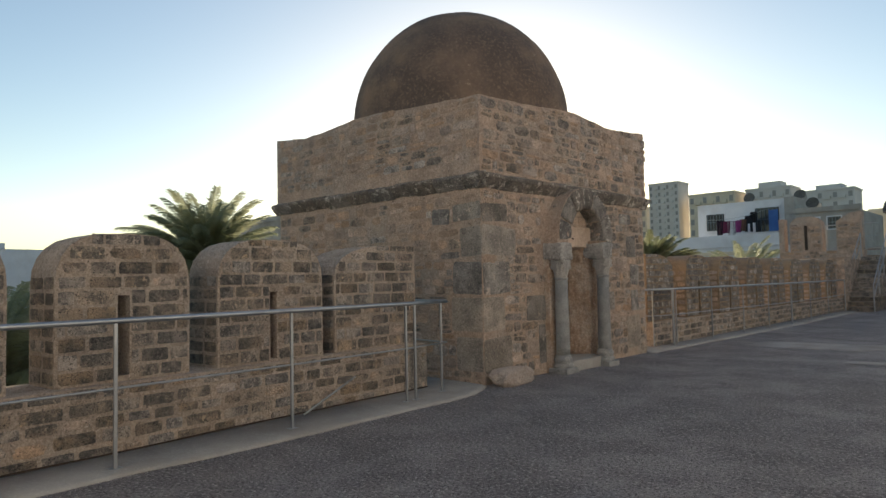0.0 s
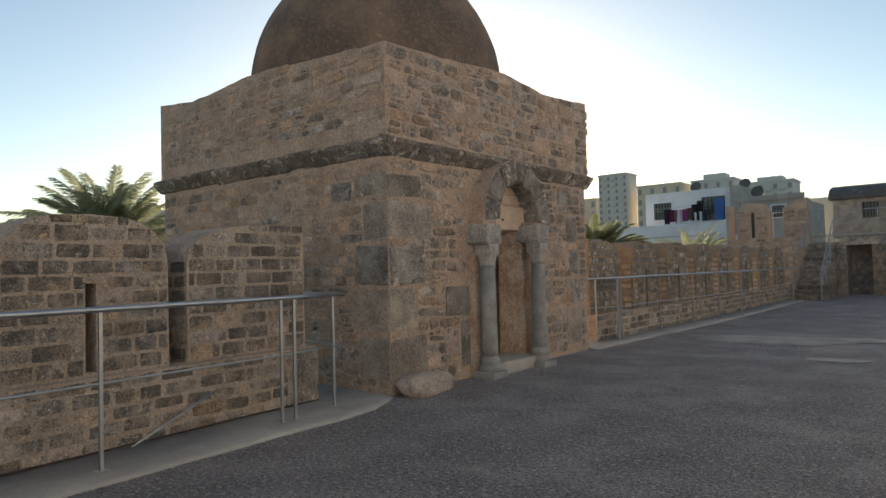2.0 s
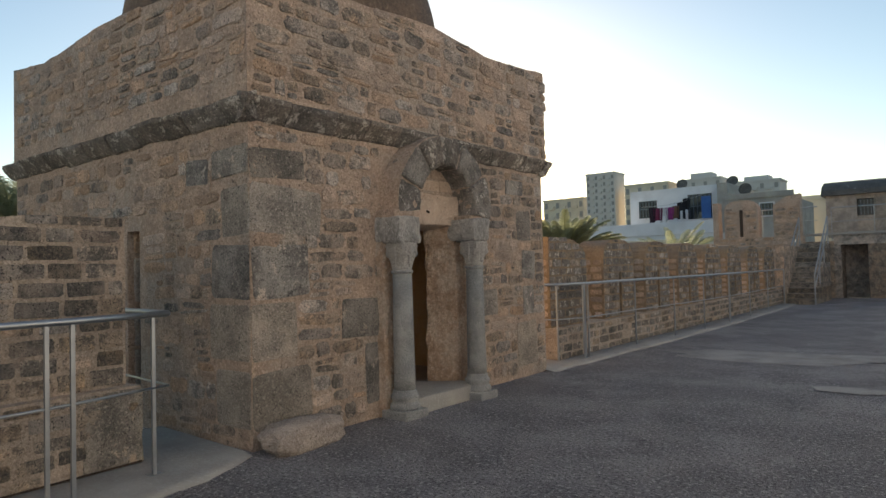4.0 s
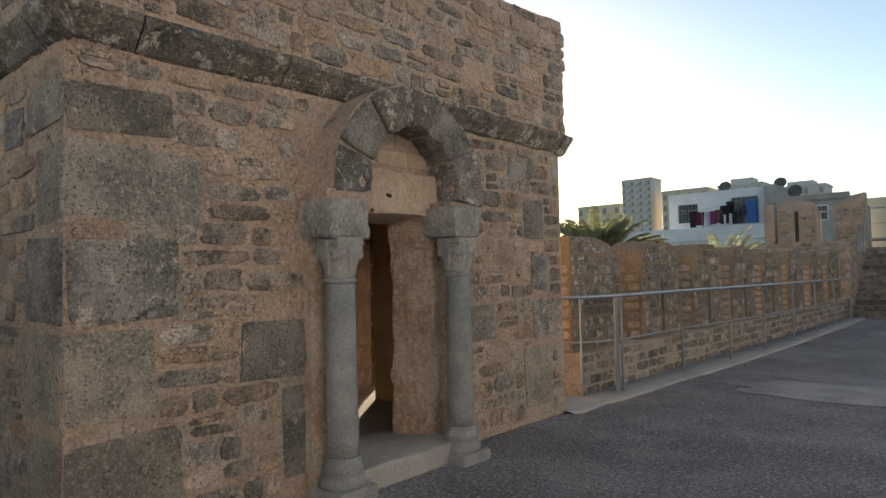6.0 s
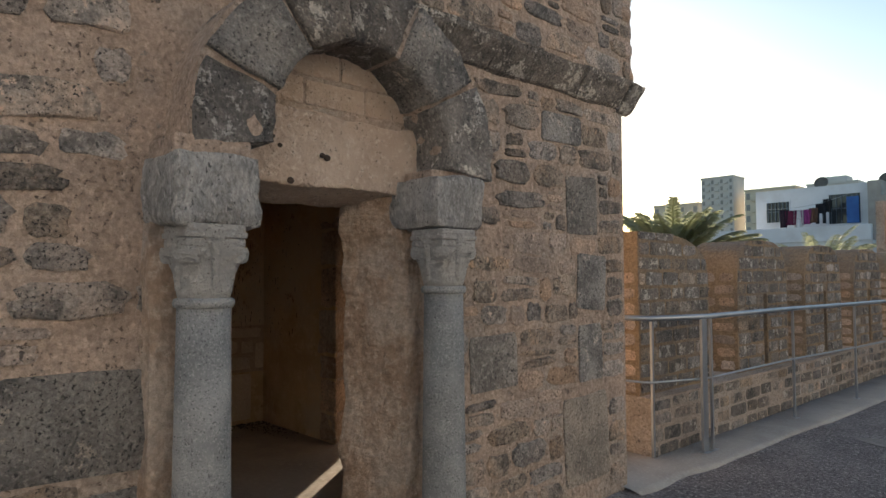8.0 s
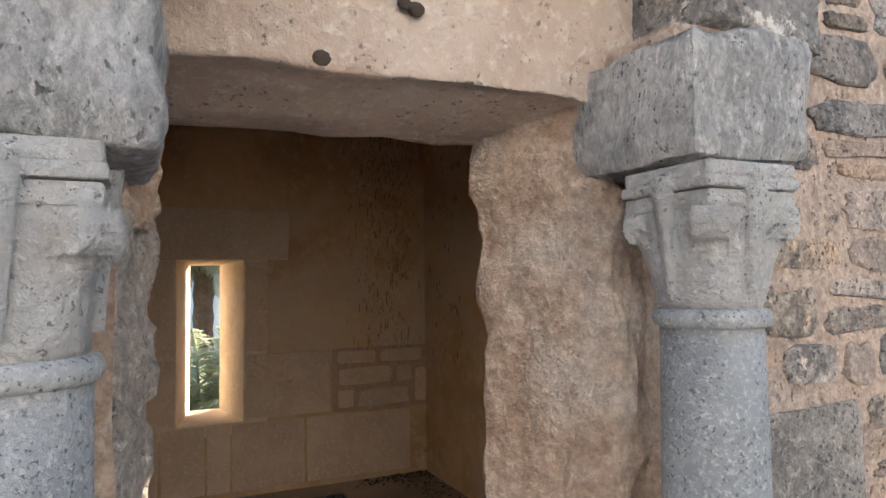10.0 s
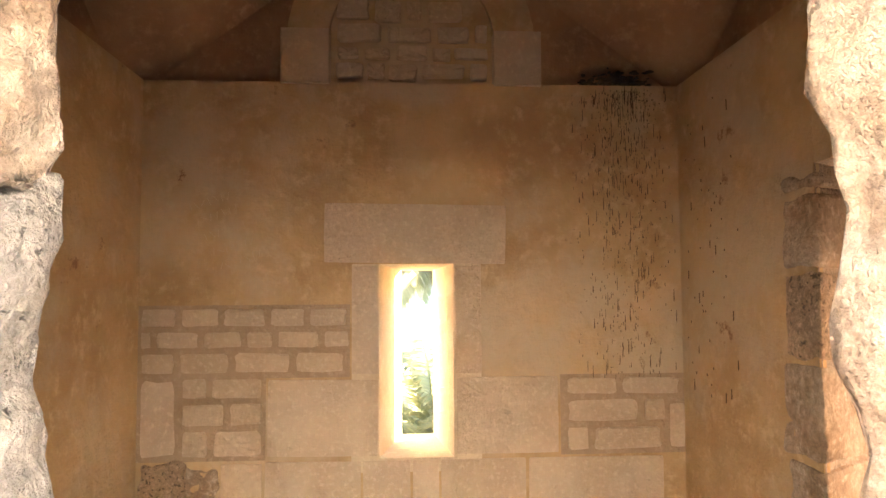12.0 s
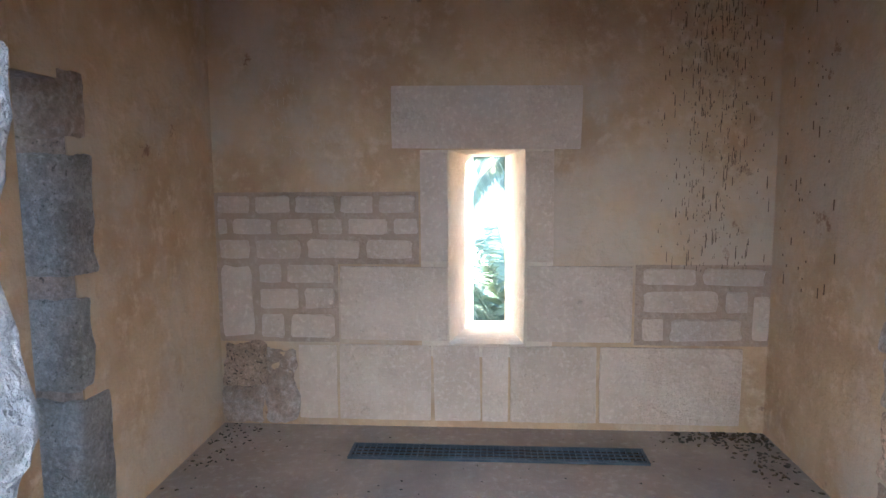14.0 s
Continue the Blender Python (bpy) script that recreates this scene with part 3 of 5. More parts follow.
part("end_block", end_block, ASHLAR, bpy.data.objects["parapet_south"], "large dark pitted block at the end of the wall", smooth=True, m=LEFT)


def cross_merlon():
    """A merlon of the outer wall, seen through the gap in the near parapet."""
    base = frame_of((-6.82, 4.15, 0), (0, 1, 0), (1, 0, 0))
    w = thing("outer_parapet", (-7.1, 4.7, 0), "sandy stone merlon of the outer wall with a slit", "parapet", kind="structure")
    merlon(base, w, 0.0, 1.12, 0.62, 1.45, 1.86, 0.0, 0.5, (0.84, 0.92, 0.7, 1.4), 77, 40, full=False)
    part("base_wall", boxes((-0.4, 1.15, 0.0, 0.6, -6.5, 0.62)), TAN_STONE, w, m=base)


cross_merlon()

# ---------------------------------------------------------------- the shrine
X0, X1, Y0, Y1 = -10.92, -5.88, 7.33, 12.28
RX0, RX1, RY0, RY1, RF, RL = -9.28, -6.17, 8.02, 11.14, 0.13, 2.78
shrine = thing("domed_shrine", ((X0 + X1) / 2, (Y0 + Y1) / 2, 0), "square rubble-stone shrine with a dark dome", "building")


def parapet_south_top(x):
    s = (x - X0) / (X1 - X0)
    return 4.17 + 0.09 * math.exp(-((s - 0.5) / 0.18) ** 2) + 0.09 * max(0, 1 - s / 0.16) - 0.05 * max(0, (s - 0.75) / 0.25)


def parapet_east_top(y):
    s = (y - Y0) / (Y1 - Y0)
    return 4.16 + 0.12 * math.exp(-((s - 0.5) / 0.2) ** 2) + 0.13 * max(0, (s - 0.72) / 0.28) - 0.04 * max(0, 1 - s / 0.2)


def edge_wall(bm, a, b, top, thick0, thick1, z0, axis):
    n_steps = 24
    pts = [(a + (b - a) * i / n_steps, top(a + (b - a) * i / n_steps) + 0.02 * noise.noise(Vector((i * 0.9, 3, 1)))) for i in range(n_steps + 1)]
    prism(bm, [(b, z0), (a, z0)] + pts, thick0, thick1, axis=axis)


# east wall, with the doorway through it
DY0, DY1, DTOP = 9.12, 10.17, 1.98
bm = bmesh.new()
prism(bm, [(Y0, -0.3), (DY0, -0.3), (DY0, DTOP + 0.26), (DY1, DTOP + 0.26), (DY1, -0.3), (Y1, -0.3), (Y1, RL), (Y0, RL)], RX1, X1, axis="x")
bm.normal_update()
bmesh.ops.triangulate(bm, faces=[f for f in bm.faces if len(f.verts) > 4])
east = part("wall_east", bm, MORTAR, shrine)
bm = bmesh.new()
edge_wall(bm, Y0, Y1 + 0.14, parapet_east_top, X1 - 0.45, X1, RL + 0.18, "x")
part("parapet_wall", bm, MORTAR, shrine)
part("cornice_bed", boxes((X1 - 0.45, X1, Y0, Y1, RL, RL + 0.18)), MORTAR, shrine)
# south wall
SPX0, SPX1 = -7.98, -7.72
bm = bmesh.new()
prism(bm, [(X0, -0.3), (RX1, -0.3), (RX1, RL), (SPX1, RL), (SPX1, 0.13), (SPX0, 0.13), (SPX0, RL), (X0, RL)], Y0, RY0, axis="y")
bm.normal_update()
bmesh.ops.triangulate(bm, faces=[f for f in bm.faces if len(f.verts) > 4])
south = part("wall_south", bm, MORTAR, shrine)
part("passage_head", boxes((SPX0, SPX1, Y0, RY0, 1.95, RL)), MORTAR, shrine)
bm = bmesh.new()
edge_wall(bm, X0 - 0.1, X1 - 0.45, parapet_south_top, Y0, Y0 + 0.45, RL + 0.18, "y")
part("parapet_wall", bm, MORTAR, shrine)
part("cornice_bed", boxes((X0, X1 - 0.45, Y0, Y0 + 0.45, RL, RL + 0.18)), MORTAR, shrine)
# north wall, with an oblique passage on to the wall-walk
SX0, SX1, SOX0, SOX1 = -8.0, -7.64, -8.68, -8.33


def plan_block(bm, outline, z0, z1):
    low, high = [bm.verts.new((x, y, z0)) for x, y in outline], [bm.verts.new((x, y, z1)) for x, y in outline]
    for i in range(len(outline)):
        j = (i + 1) % len(outline)
        bm.faces.new((low[i], low[j], high[j], high[i]))
    bm.faces.new(low[::-1])
    bm.faces.new(high)


bm = bmesh.new()
plan_block(bm, [(X0, RY1), (SX0, RY1), (SOX0, Y1), (X0, Y1)], -0.3, RL)
plan_block(bm, [(SX1, RY1), (RX1, RY1), (RX1, Y1), (SOX1, Y1)], -0.3, RL)
north = part("wall_north", bm, MORTAR, shrine)
bm = bmesh.new()
plan_block(bm, [(SX0, RY1), (SX1, RY1), (SOX1, Y1), (SOX0, Y1)], 2.08, RL)
part("passage_head", bm, MORTAR, shrine)
bm = bmesh.new()
plan_block(bm, [(SX0, RY1), (SX1, RY1), (SOX1, Y1), (SOX0, Y1)], -0.3, 0.125)
part("passage_sill", bm, CONCRETE, shrine)
bm = bmesh.new()
plan_block(bm, [(SX0 - 0.4, Y1 - 0.42), (SX1 - 0.4, Y1 - 0.42), (SOX1, Y1), (SOX0, Y1)], 1.79, 2.08)
part("passage_lintel", bm, TAN_STONE, shrine)
part("parapet_wall", boxes((X0, X1 - 0.45, Y1 - 0.45, Y1, RL, 4.15)), MORTAR, shrine)
# west wall, with a splayed slit window
WY0, WY1, WZ0, WZ1 = 9.365, 9.792, 0.627, 1.725
OY0, OY1, OZ0, OZ1, OX = 9.488, 9.70, 0.62, 1.70, -9.9
bm = bmesh.new()
prism(bm, [(RY0, -0.3), (RY1, -0.3), (RY1, RL), (9.95, RL), (9.95, 0.55), (9.21, 0.55), (9.21, RL), (RY0, RL)], OX, RX0, axis="x")
bm.normal_update()
bmesh.ops.triangulate(bm, faces=[f for f in bm.faces if len(f.verts) > 4])
west = part("wall_west", bm, PLASTER, shrine, "ochre-plastered wall with a slit window")
part("window_head", boxes((OX, RX0, 9.21, 9.95, WZ1, RL)), PLASTER, west)
part("parapet_wall", boxes((X0, X0 + 0.45, Y0 + 0.45, Y1 - 0.45, RL, 4.15)), MORTAR, shrine)
part("west_pier", boxes((X0, OX, RY0, 8.4, -0.3, RL)), MORTAR, shrine)
part("west_arch", boxes((X0, OX, 8.4, RY1, 2.6, RL)), MORTAR, shrine)
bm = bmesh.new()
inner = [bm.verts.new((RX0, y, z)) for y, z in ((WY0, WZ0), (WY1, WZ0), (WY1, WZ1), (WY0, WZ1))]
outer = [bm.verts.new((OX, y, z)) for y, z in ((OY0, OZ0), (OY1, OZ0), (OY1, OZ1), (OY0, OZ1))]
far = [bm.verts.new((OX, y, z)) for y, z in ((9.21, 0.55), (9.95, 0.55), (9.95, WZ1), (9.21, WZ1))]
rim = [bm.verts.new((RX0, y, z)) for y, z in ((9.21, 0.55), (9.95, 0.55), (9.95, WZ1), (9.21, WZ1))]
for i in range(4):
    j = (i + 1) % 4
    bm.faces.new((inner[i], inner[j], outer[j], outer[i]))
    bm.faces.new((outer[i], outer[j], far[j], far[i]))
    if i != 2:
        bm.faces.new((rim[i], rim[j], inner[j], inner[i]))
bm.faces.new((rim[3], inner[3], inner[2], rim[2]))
part("window_reveal", bm, SUNLIT_REVEAL, west, "splayed stone reveal with its sunlight put into the pale colour")

# roof slab round the dome and the dome itself
bm = boxes((X0 + 0.45, X1 - 0.45, Y0 + 0.45, Y0 + 0.75, 3.85, 4.0), (X0 + 0.45, X1 - 0.45, Y1 - 0.75, Y1 - 0.45, 3.85, 4.0), (X0 + 0.45, X0 + 0.8, Y0 + 0.75, Y1 - 0.75, 3.85, 4.0), (X1 - 0.8, X1 - 0.45, Y0 + 0.75, Y1 - 0.75, 3.85, 4.0))
part("roof", bm, MORTAR, shrine)
DOME = Vector((-8.36, 9.76, 4.40))
bm = bmesh.new()
profile = [(2.09, -0.55), (2.08, -0.25)] + [(2.07 * math.cos(a), 2.20 * math.sin(a)) for a in [math.pi / 2 * i / 22 for i in range(22)]] + [(0.01, 2.20)]
lathe(bm, profile, DOME, 64)
for v in bm.verts:
    v.co += (v.co - DOME).normalized() * 0.012 * noise.fractal(v.co * 1.3, 1.0, 2.0, 3)
part("dome", bm, DOME_SKIN, shrine, "dark brown weathered dome", smooth=True)

# cornice: sloping dark slabs laid end to end
CORNICE_Z = 2.97


def cornice(base, length, parent, seed):
    rnd = random.Random(seed)
    u = -0.1
    while u < length:
        w = min(rnd.uniform(0.38, 0.72), length + 0.1 - u)
        if w < 0.12:
            break
        d, drop = 0.13 + rnd.uniform(-0.02, 0.02), rnd.uniform(-0.012, 0.012)
        bm = bmesh.new()
        prism(bm, [(0.02, CORNICE_Z - 0.19 + drop), (-0.03, CORNICE_Z - 0.17 + drop), (-d, CORNICE_Z - 0.04 + drop), (-d - 0.01, CORNICE_Z + drop), (0.02, CORNICE_Z + 0.06 + drop)], u + 0.006, u + w - 0.006, axis="x")
        roughen(bm, 2, 0.016, 6.0, seed + u)
        part("cornice_slab", bm, DARK_STONE, parent, m=base)
        u += w


EAST = frame_of((X1, Y0, 0), (0, 1, 0), (1, 0, 0))
SOUTH = frame_of((X0, Y0, 0), (1, 0, 0), (0, -1, 0))


cornice(EAST, Y1 - Y0, east, 3)
cornice(SOUTH, X1 - X0, south, 5)

# stones of the two faces that are seen
EAST_BIG = [(0.30, 2.44, 0.60, 0.27), (0.39, 2.03, 0.80, 0.44), (0.32, 1.50, 0.62, 0.48), (0.24, 0.98, 0.48, 0.50), (0.32, 0.40, 0.64, 0.50), (1.33, 1.02, 0.62, 0.40), (1.50, 0.46, 0.34, 0.62),
            (3.62, 1.78, 0.10, 0.1), (4.42, 2.05, 0.36, 0.42), (4.52, 1.52, 0.34, 0.40), (4.5, 1.03, 0.28, 0.40), (4.45, 0.45, 0.52, 0.62), (3.52, 1.05, 0.42, 0.34), (4.2, 2.55, 0.44, 0.2)]


def east_free(a, b, z, w):
    y_a, y_b = a + Y0, b + Y0
    if y_b > 8.78 and y_a < 10.6 and w > 1.74 and z < 2.95:
        if w < 2.1 or math.hypot((y_a + y_b) / 2 - 9.72, z - 2.1) < 0.98:
            return False
    if y_b > DY0 - 0.02 and y_a < DY1 + 0.02 and z < 2.3:
        return False
    return not (w > CORNICE_Z - 0.2 and z < CORNICE_Z + 0.05)


rnd = random.Random(77)


def tone(u, z):
    k = noise.noise(Vector((u * 0.9, z * 0.9, 4))) + (0.12 if z > 3 else 0.0)
    return "grey" if k + rnd.uniform(-0.5, 0.5) > -0.22 else "tan"


east_spots = courses(0.02, Y1 - Y0 + 0.12, 3.04, 4.35, 0.145, 0.29, rnd, east_free, 0.013, tone, wild=0.4, top=lambda u: parapet_east_top(u + Y0) + 0.03)
east_spots = courses(0.02, Y1 - Y0 - 0.02, 0.06, 2.78, 0.145, 0.29, rnd, east_free, 0.013, tone, wild=0.4, top=lambda u: parapet_east_top(u + Y0) + 0.03, big=EAST_BIG) + east_spots
east_spots = [(u, z, w, h, "pale_ashlar" if k in (1, 3, 4, 11, 12) else "ashlar") for k, (u, z, w, h) in enumerate(EAST_BIG) if w > 0.15] + [s for s in east_spots if s[1] < 2.9] + [s for s in east_spots if s[1] >= 2.9]

SOUTH_LEN = X1 - X0
SOUTH_BIG = [(SOUTH_LEN - 0.27, 2.46, 0.54, 0.26), (SOUTH_LEN - 0.20, 2.03, 0.40, 0.44), (SOUTH_LEN - 0.28, 1.50, 0.56, 0.48), (SOUTH_LEN - 0.3, 0.98, 0.6, 0.50), (SOUTH_LEN - 0.26, 0.42, 0.5, 0.5), (SOUTH_LEN - 0.78, 2.42, 0.36, 0.24)]


def south_free(a, b, z, w):
    if b > SPX0 - X0 - 0.03 and a < SPX1 - X0 + 0.03 and z < 1.95:
        return False
    return not (w > CORNICE_Z - 0.2 and z < CORNICE_Z + 0.05)


def south_tone(u, z):
    k = noise.noise(Vector((u * 0.8, z * 0.8, 9)))
    return "grey" if k + rnd.uniform(-0.4, 0.4) > 0.22 else "tan"


south_spots = courses(0.02, SOUTH_LEN - 0.02, 0.06, 4.3, 0.145, 0.28, rnd, south_free, 0.013, south_tone, wild=0.4, top=lambda u: parapet_south_top(u + X0) + 0.03, big=SOUTH_BIG)
south_spots = [(u, z, w, h, "pale_ashlar" if k in (1, 3, 4) else "ashlar") for k, (u, z, w, h) in enumerate(SOUTH_BIG)] + sorted(south_spots, key=lambda s: -s[0])

# doorway: threshold, jambs, lintel, tympanum, columns, imposts and arch
bm = boxes((X1 - 0.46, X1 + 0.28, DY0 - 0.02, DY1 + 0.04, -0.05, 0.165), bevel=0.03)
roughen(bm, 3, 0.02, 4.0, 2.0)
part("threshold", bm, CONCRETE, shrine, "worn stone threshold", smooth=True)


def jamb(y_face, y_back, blocks, seed):
    """A door jamb of rough blocks laid up with mortar; each block stands out a little differently."""
    side = math.copysign(1, y_face - y_back)
    part("jamb_mortar", boxes((RX1 + 0.025, X1 + 0.015, min(y_face - side * 0.10, y_back), max(y_face - side * 0.10, y_back), 0.1, DTOP + 0.02)), ROUGH_JAMB, shrine) if side > 0 else None
    for k, (z0, z1, out, mat_k) in enumerate(blocks):
        bm = bmesh.new()
        face = y_face + side * out
        box(bm, RX1 + 0.012, X1 + 0.028 - 0.008 * (k % 2), min(face, y_back), max(face, y_back), z0 - 0.008, z1 + 0.008)
        es = [g for g in bm.edges if abs(g.verts[0].co.y - face) < 1e-4 and abs(g.verts[1].co.y - face) < 1e-4]
        bmesh.ops.bevel(bm, geom=es, offset=0.012, segments=2, affect="EDGES", profile=0.5)
        bmesh.ops.triangulate(bm, faces=[f for f in bm.faces if len(f.verts) > 4])
        roughen(bm, 24 if len(blocks) > 1 else 46, 0.026, 7.0, seed + k * 3.7)
        for v in bm.verts:
            d = noise.fractal(v.co * 19 + Vector((seed, k, 0)), 0.6, 2.0, 4) * 0.014 - 0.07 * max(0, noise.noise(v.co * 7 + Vector((0, seed, k))) - 0.25)
            v.co.y += side * d
            v.co.x += d
            if y_face > 9.5:
                v.co.y += 0.19 * max(0, v.co.x + 6.15) / 0.3 - 0.035 * max(0, min(1, (v.co.z - 1.76) / 0.05)) * (v.co.y < 10.15)
            else:
                v.co.y -= 0.06 * max(0, v.co.x + 6.12) / 0.3
        part("door_jamb", bm, mat_k, shrine, "rough broken stone door jamb", smooth=True)


jamb(9.175, 8.95, ((0.1, 0.62, -0.09, ROUGH_JAMB), (0.62, 1.12, -0.075, GREY_JAMB), (1.12, 1.69, 0.0, GREY_JAMB), (1.69, 2.0, 0.012, ROUGH_JAMB)), 3.0)
jamb(9.96, 10.2, ((0.1, 2.0, 0.0, ROUGH_JAMB),), 11.0)
bm = bmesh.new()
box(bm, RX1 - 0.02, X1 + 0.04, DY0 - 0.1, DY1 + 0.14, DTOP, DTOP + 0.34)
roughen(bm, 16, 0.022, 4.0, 5.0)
for v in bm.verts:
    v.co.z -= 0.05 * max(0, min(1, (X1 - v.co.x) / 0.28)) * (1 if v.co.z < DTOP + 0.15 else 0)
lintel = part("lintel", bm, LIMESTONE, shrine, "pitted pale limestone lintel", smooth=True)
for k, (y0, y1, z0, z1) in enumerate(((9.2, 9.55, 2.37, 2.5), (9.56, 9.9, 2.37, 2.49), (9.91, 10.2, 2.37, 2.5), (9.35, 9.75, 2.51, 2.64), (9.76, 10.1, 2.51, 2.64))):
    part("tympanum_brick", boxes((X1 - 0.05, X1 + 0.012, y0, y1, z0, z1), bevel=0.015), LIMESTONE, shrine)


def column(x, y, name_seed, height=1.5):
    col = thing("column", (x, y, 0), "grey granite column with a carved marble capital", "column", "columns beside the doorway")
    part("plinth", boxes((x - 0.17, x + 0.17, y - 0.17, y + 0.17, -0.02, 0.085), bevel=0.02), GRANITE, col)
    bm = bmesh.new()
    lathe(bm, [(0.150, 0.08), (0.157, 0.105), (0.150, 0.14), (0.137, 0.148), (0.130, 0.165), (0.138, 0.185), (0.145, 0.205), (0.137, 0.232), (0.126, 0.24), (0.122, 0.27), (0.117, 0.28)], (x, y, 0), 36)
    part("base", bm, GRANITE, col, "moulded column base", smooth=True)
    bm = bmesh.new()
    lathe(bm, [(0.112, 0.27), (0.109, 0.4), (0.104, 0.9), (0.098, height - 0.03)], (x, y, 0), 40)
    for v in bm.verts:
        v.co += Vector((noise.noise(v.co * 5), noise.noise(v.co * 5 + Vector((3, 3, 3))), 0)) * 0.003
    part("shaft", bm, GRANITE, col, smooth=True)
    bm = bmesh.new()
    lathe(bm, [(0.097, height - 0.035), (0.109, height - 0.03), (0.114, height - 0.015), (0.109, height), (0.097, height + 0.004)], (x, y, 0), 40)
    part("astragal", bm, GRANITE, col, smooth=True)
    capital(col, x, y, height, 0.27)
    return col


def capital(col, x, y, z, high):
    """A bell that widens to a square abacus, with ribs on the faces, leaves at the corners and bosses between."""
    bm = bmesh.new()
    steps = 32
    rings = []
    for k in range(9):
        s = k / 8
        r = 0.094 + 0.016 * s ** 1.6
        power = 2 + 5 * s
        ring = []
        for i in range(steps):
            a = 2 * math.pi * i / steps
            c, d = math.cos(a), math.sin(a)
            q = (abs(c) ** power + abs(d) ** power) ** (-1 / power)
            ring.append(bm.verts.new((x + r * c * q, y + r * d * q, z + high * 0.74 * s)))
        rings.append(ring)
    for a, b in zip(rings, rings[1:]):
        for i in range(steps):
            bm.faces.new((a[i], a[(i + 1) % steps], b[(i + 1) % steps], b[i]))
    bm.faces.new(rings[0][::-1])
    bm.faces.new(rings[-1])
    cap = part("capital", bm, MARBLE, col, "carved pale marble capital", smooth=True)
    part("abacus", boxes((x - 0.114, x + 0.114, y - 0.114, y + 0.114, z + high * 0.72, z + high * 0.84), (x - 0.120, x + 0.120, y - 0.120, y + 0.120, z + high * 0.845, z + high * 0.93), (x - 0.114, x + 0.114, y - 0.114, y + 0.114, z + high * 0.925, z + high + 0.01), bevel=0.008), MARBLE, cap)
    for dx, dy in ((1, 0), (0, 1), (0, -1)):
        m = Matrix.Translation((x, y, z)) @ Matrix.Rotation(math.atan2(dy, dx), 4, "Z")
        bm = bmesh.new()
        rows_v = []
        for k in range(9):
            s = k / 8
            w = 0.008 + 0.018 * min(1, s * 1.15) - (0.008 if k == 8 else 0)
            d = 0.094 + 0.024 * s ** 1.3
            zz = high * (0.12 + 0.84 * s)
            rows_v.append([bm.verts.new((d - 0.02, -w, zz)), bm.verts.new((d + 0.011, -w * 0.92, zz)), bm.verts.new((d + 0.017, 0, zz)), bm.verts.new((d + 0.011, w * 0.92, zz)), bm.verts.new((d - 0.02, w, zz))])
        for a, b in zip(rows_v, rows_v[1:]):
            for i in range(4):
                bm.faces.new((a[i], a[i + 1], b[i + 1], b[i]))
        part("rib", bm, MARBLE, cap, smooth=True, m=m)
    for sx, sy in ((1, 1), (1, -1), (-1, 1), (-1, -1)):
        m = Matrix.Translation((x, y, z)) @ Matrix.Rotation(math.atan2(sy, sx), 4, "Z")
        bm = bmesh.new()
        rows_v = []
        for k in range(11):
            s = k / 10
            w = 0.03 + 0.02 * s
            d = 0.094 + 0.058 * s ** 1.5 + (0.012 if s > 0.8 else 0)
            zz = high * (0.05 + 0.60 * s) - (0.012 if k == 10 else 0)
            rows_v.append([bm.verts.new((d - 0.035, -w, zz)), bm.verts.new((d, -w * 0.45, zz)), bm.verts.new((d + 0.006, 0, zz)), bm.verts.new((d, w * 0.45, zz)), bm.verts.new((d - 0.035, w, zz))])
        for a, b in zip(rows_v, rows_v[1:]):
            for i in range(4):
                bm.faces.new((a[i], a[i + 1], b[i + 1], b[i]))
        bm.faces.new(rows_v[-1])
        part("corner_leaf", bm, MARBLE, cap, smooth=True, m=m)
        bm = bmesh.new()
        scroll = [(0.095, high * 0.72), (0.158, high * 0.72), (0.163, high * 0.64), (0.160, high * 0.55), (0.150, high * 0.50), (0.138, high * 0.49), (0.128, high * 0.53), (0.118, high * 0.47), (0.104, high * 0.34), (0.095, high * 0.25)]
        prism(bm, scroll, -0.032, 0.032, axis="y")
        bmesh.ops.bevel(bm, geom=[e for e in bm.edges if abs(e.verts[0].co.y - e.verts[1].co.y) < 1e-5], offset=0.004, segments=2, affect="EDGES", profile=0.5)
        part("volute", bm, MARBLE, cap, m=m)


column(-5.667, 9.0, 1, 1.48)
column(-5.612, 10.195, 2, 1.512)


def rough_block(name, x0, x1, y0, y1, z0, z1, mat, parent, seed, size=0.02, cuts=6, label="", bevel=0.035, scale=7.0):
    bm = boxes((x0, x1, y0, y1, z0, z1), bevel=bevel)
    roughen(bm, cuts, size, scale, seed)
    return part(name, bm, mat, parent, label, smooth=True)


rough_block("impost_block", -6.0, -5.555, 8.845, 9.178, 1.755, 2.03, IMPOST, shrine, 1.0, label="tooled grey impost block")
rough_block("impost_block", -6.0, -5.52, 10.075, 10.40, 1.795, 2.06, IMPOST, shrine, 4.0, label="tooled grey impost block")
ARCH = Vector((-5.7, 9.735, 2.16))
angles = (-8, 32, 68, 100, 128, 160, 188)
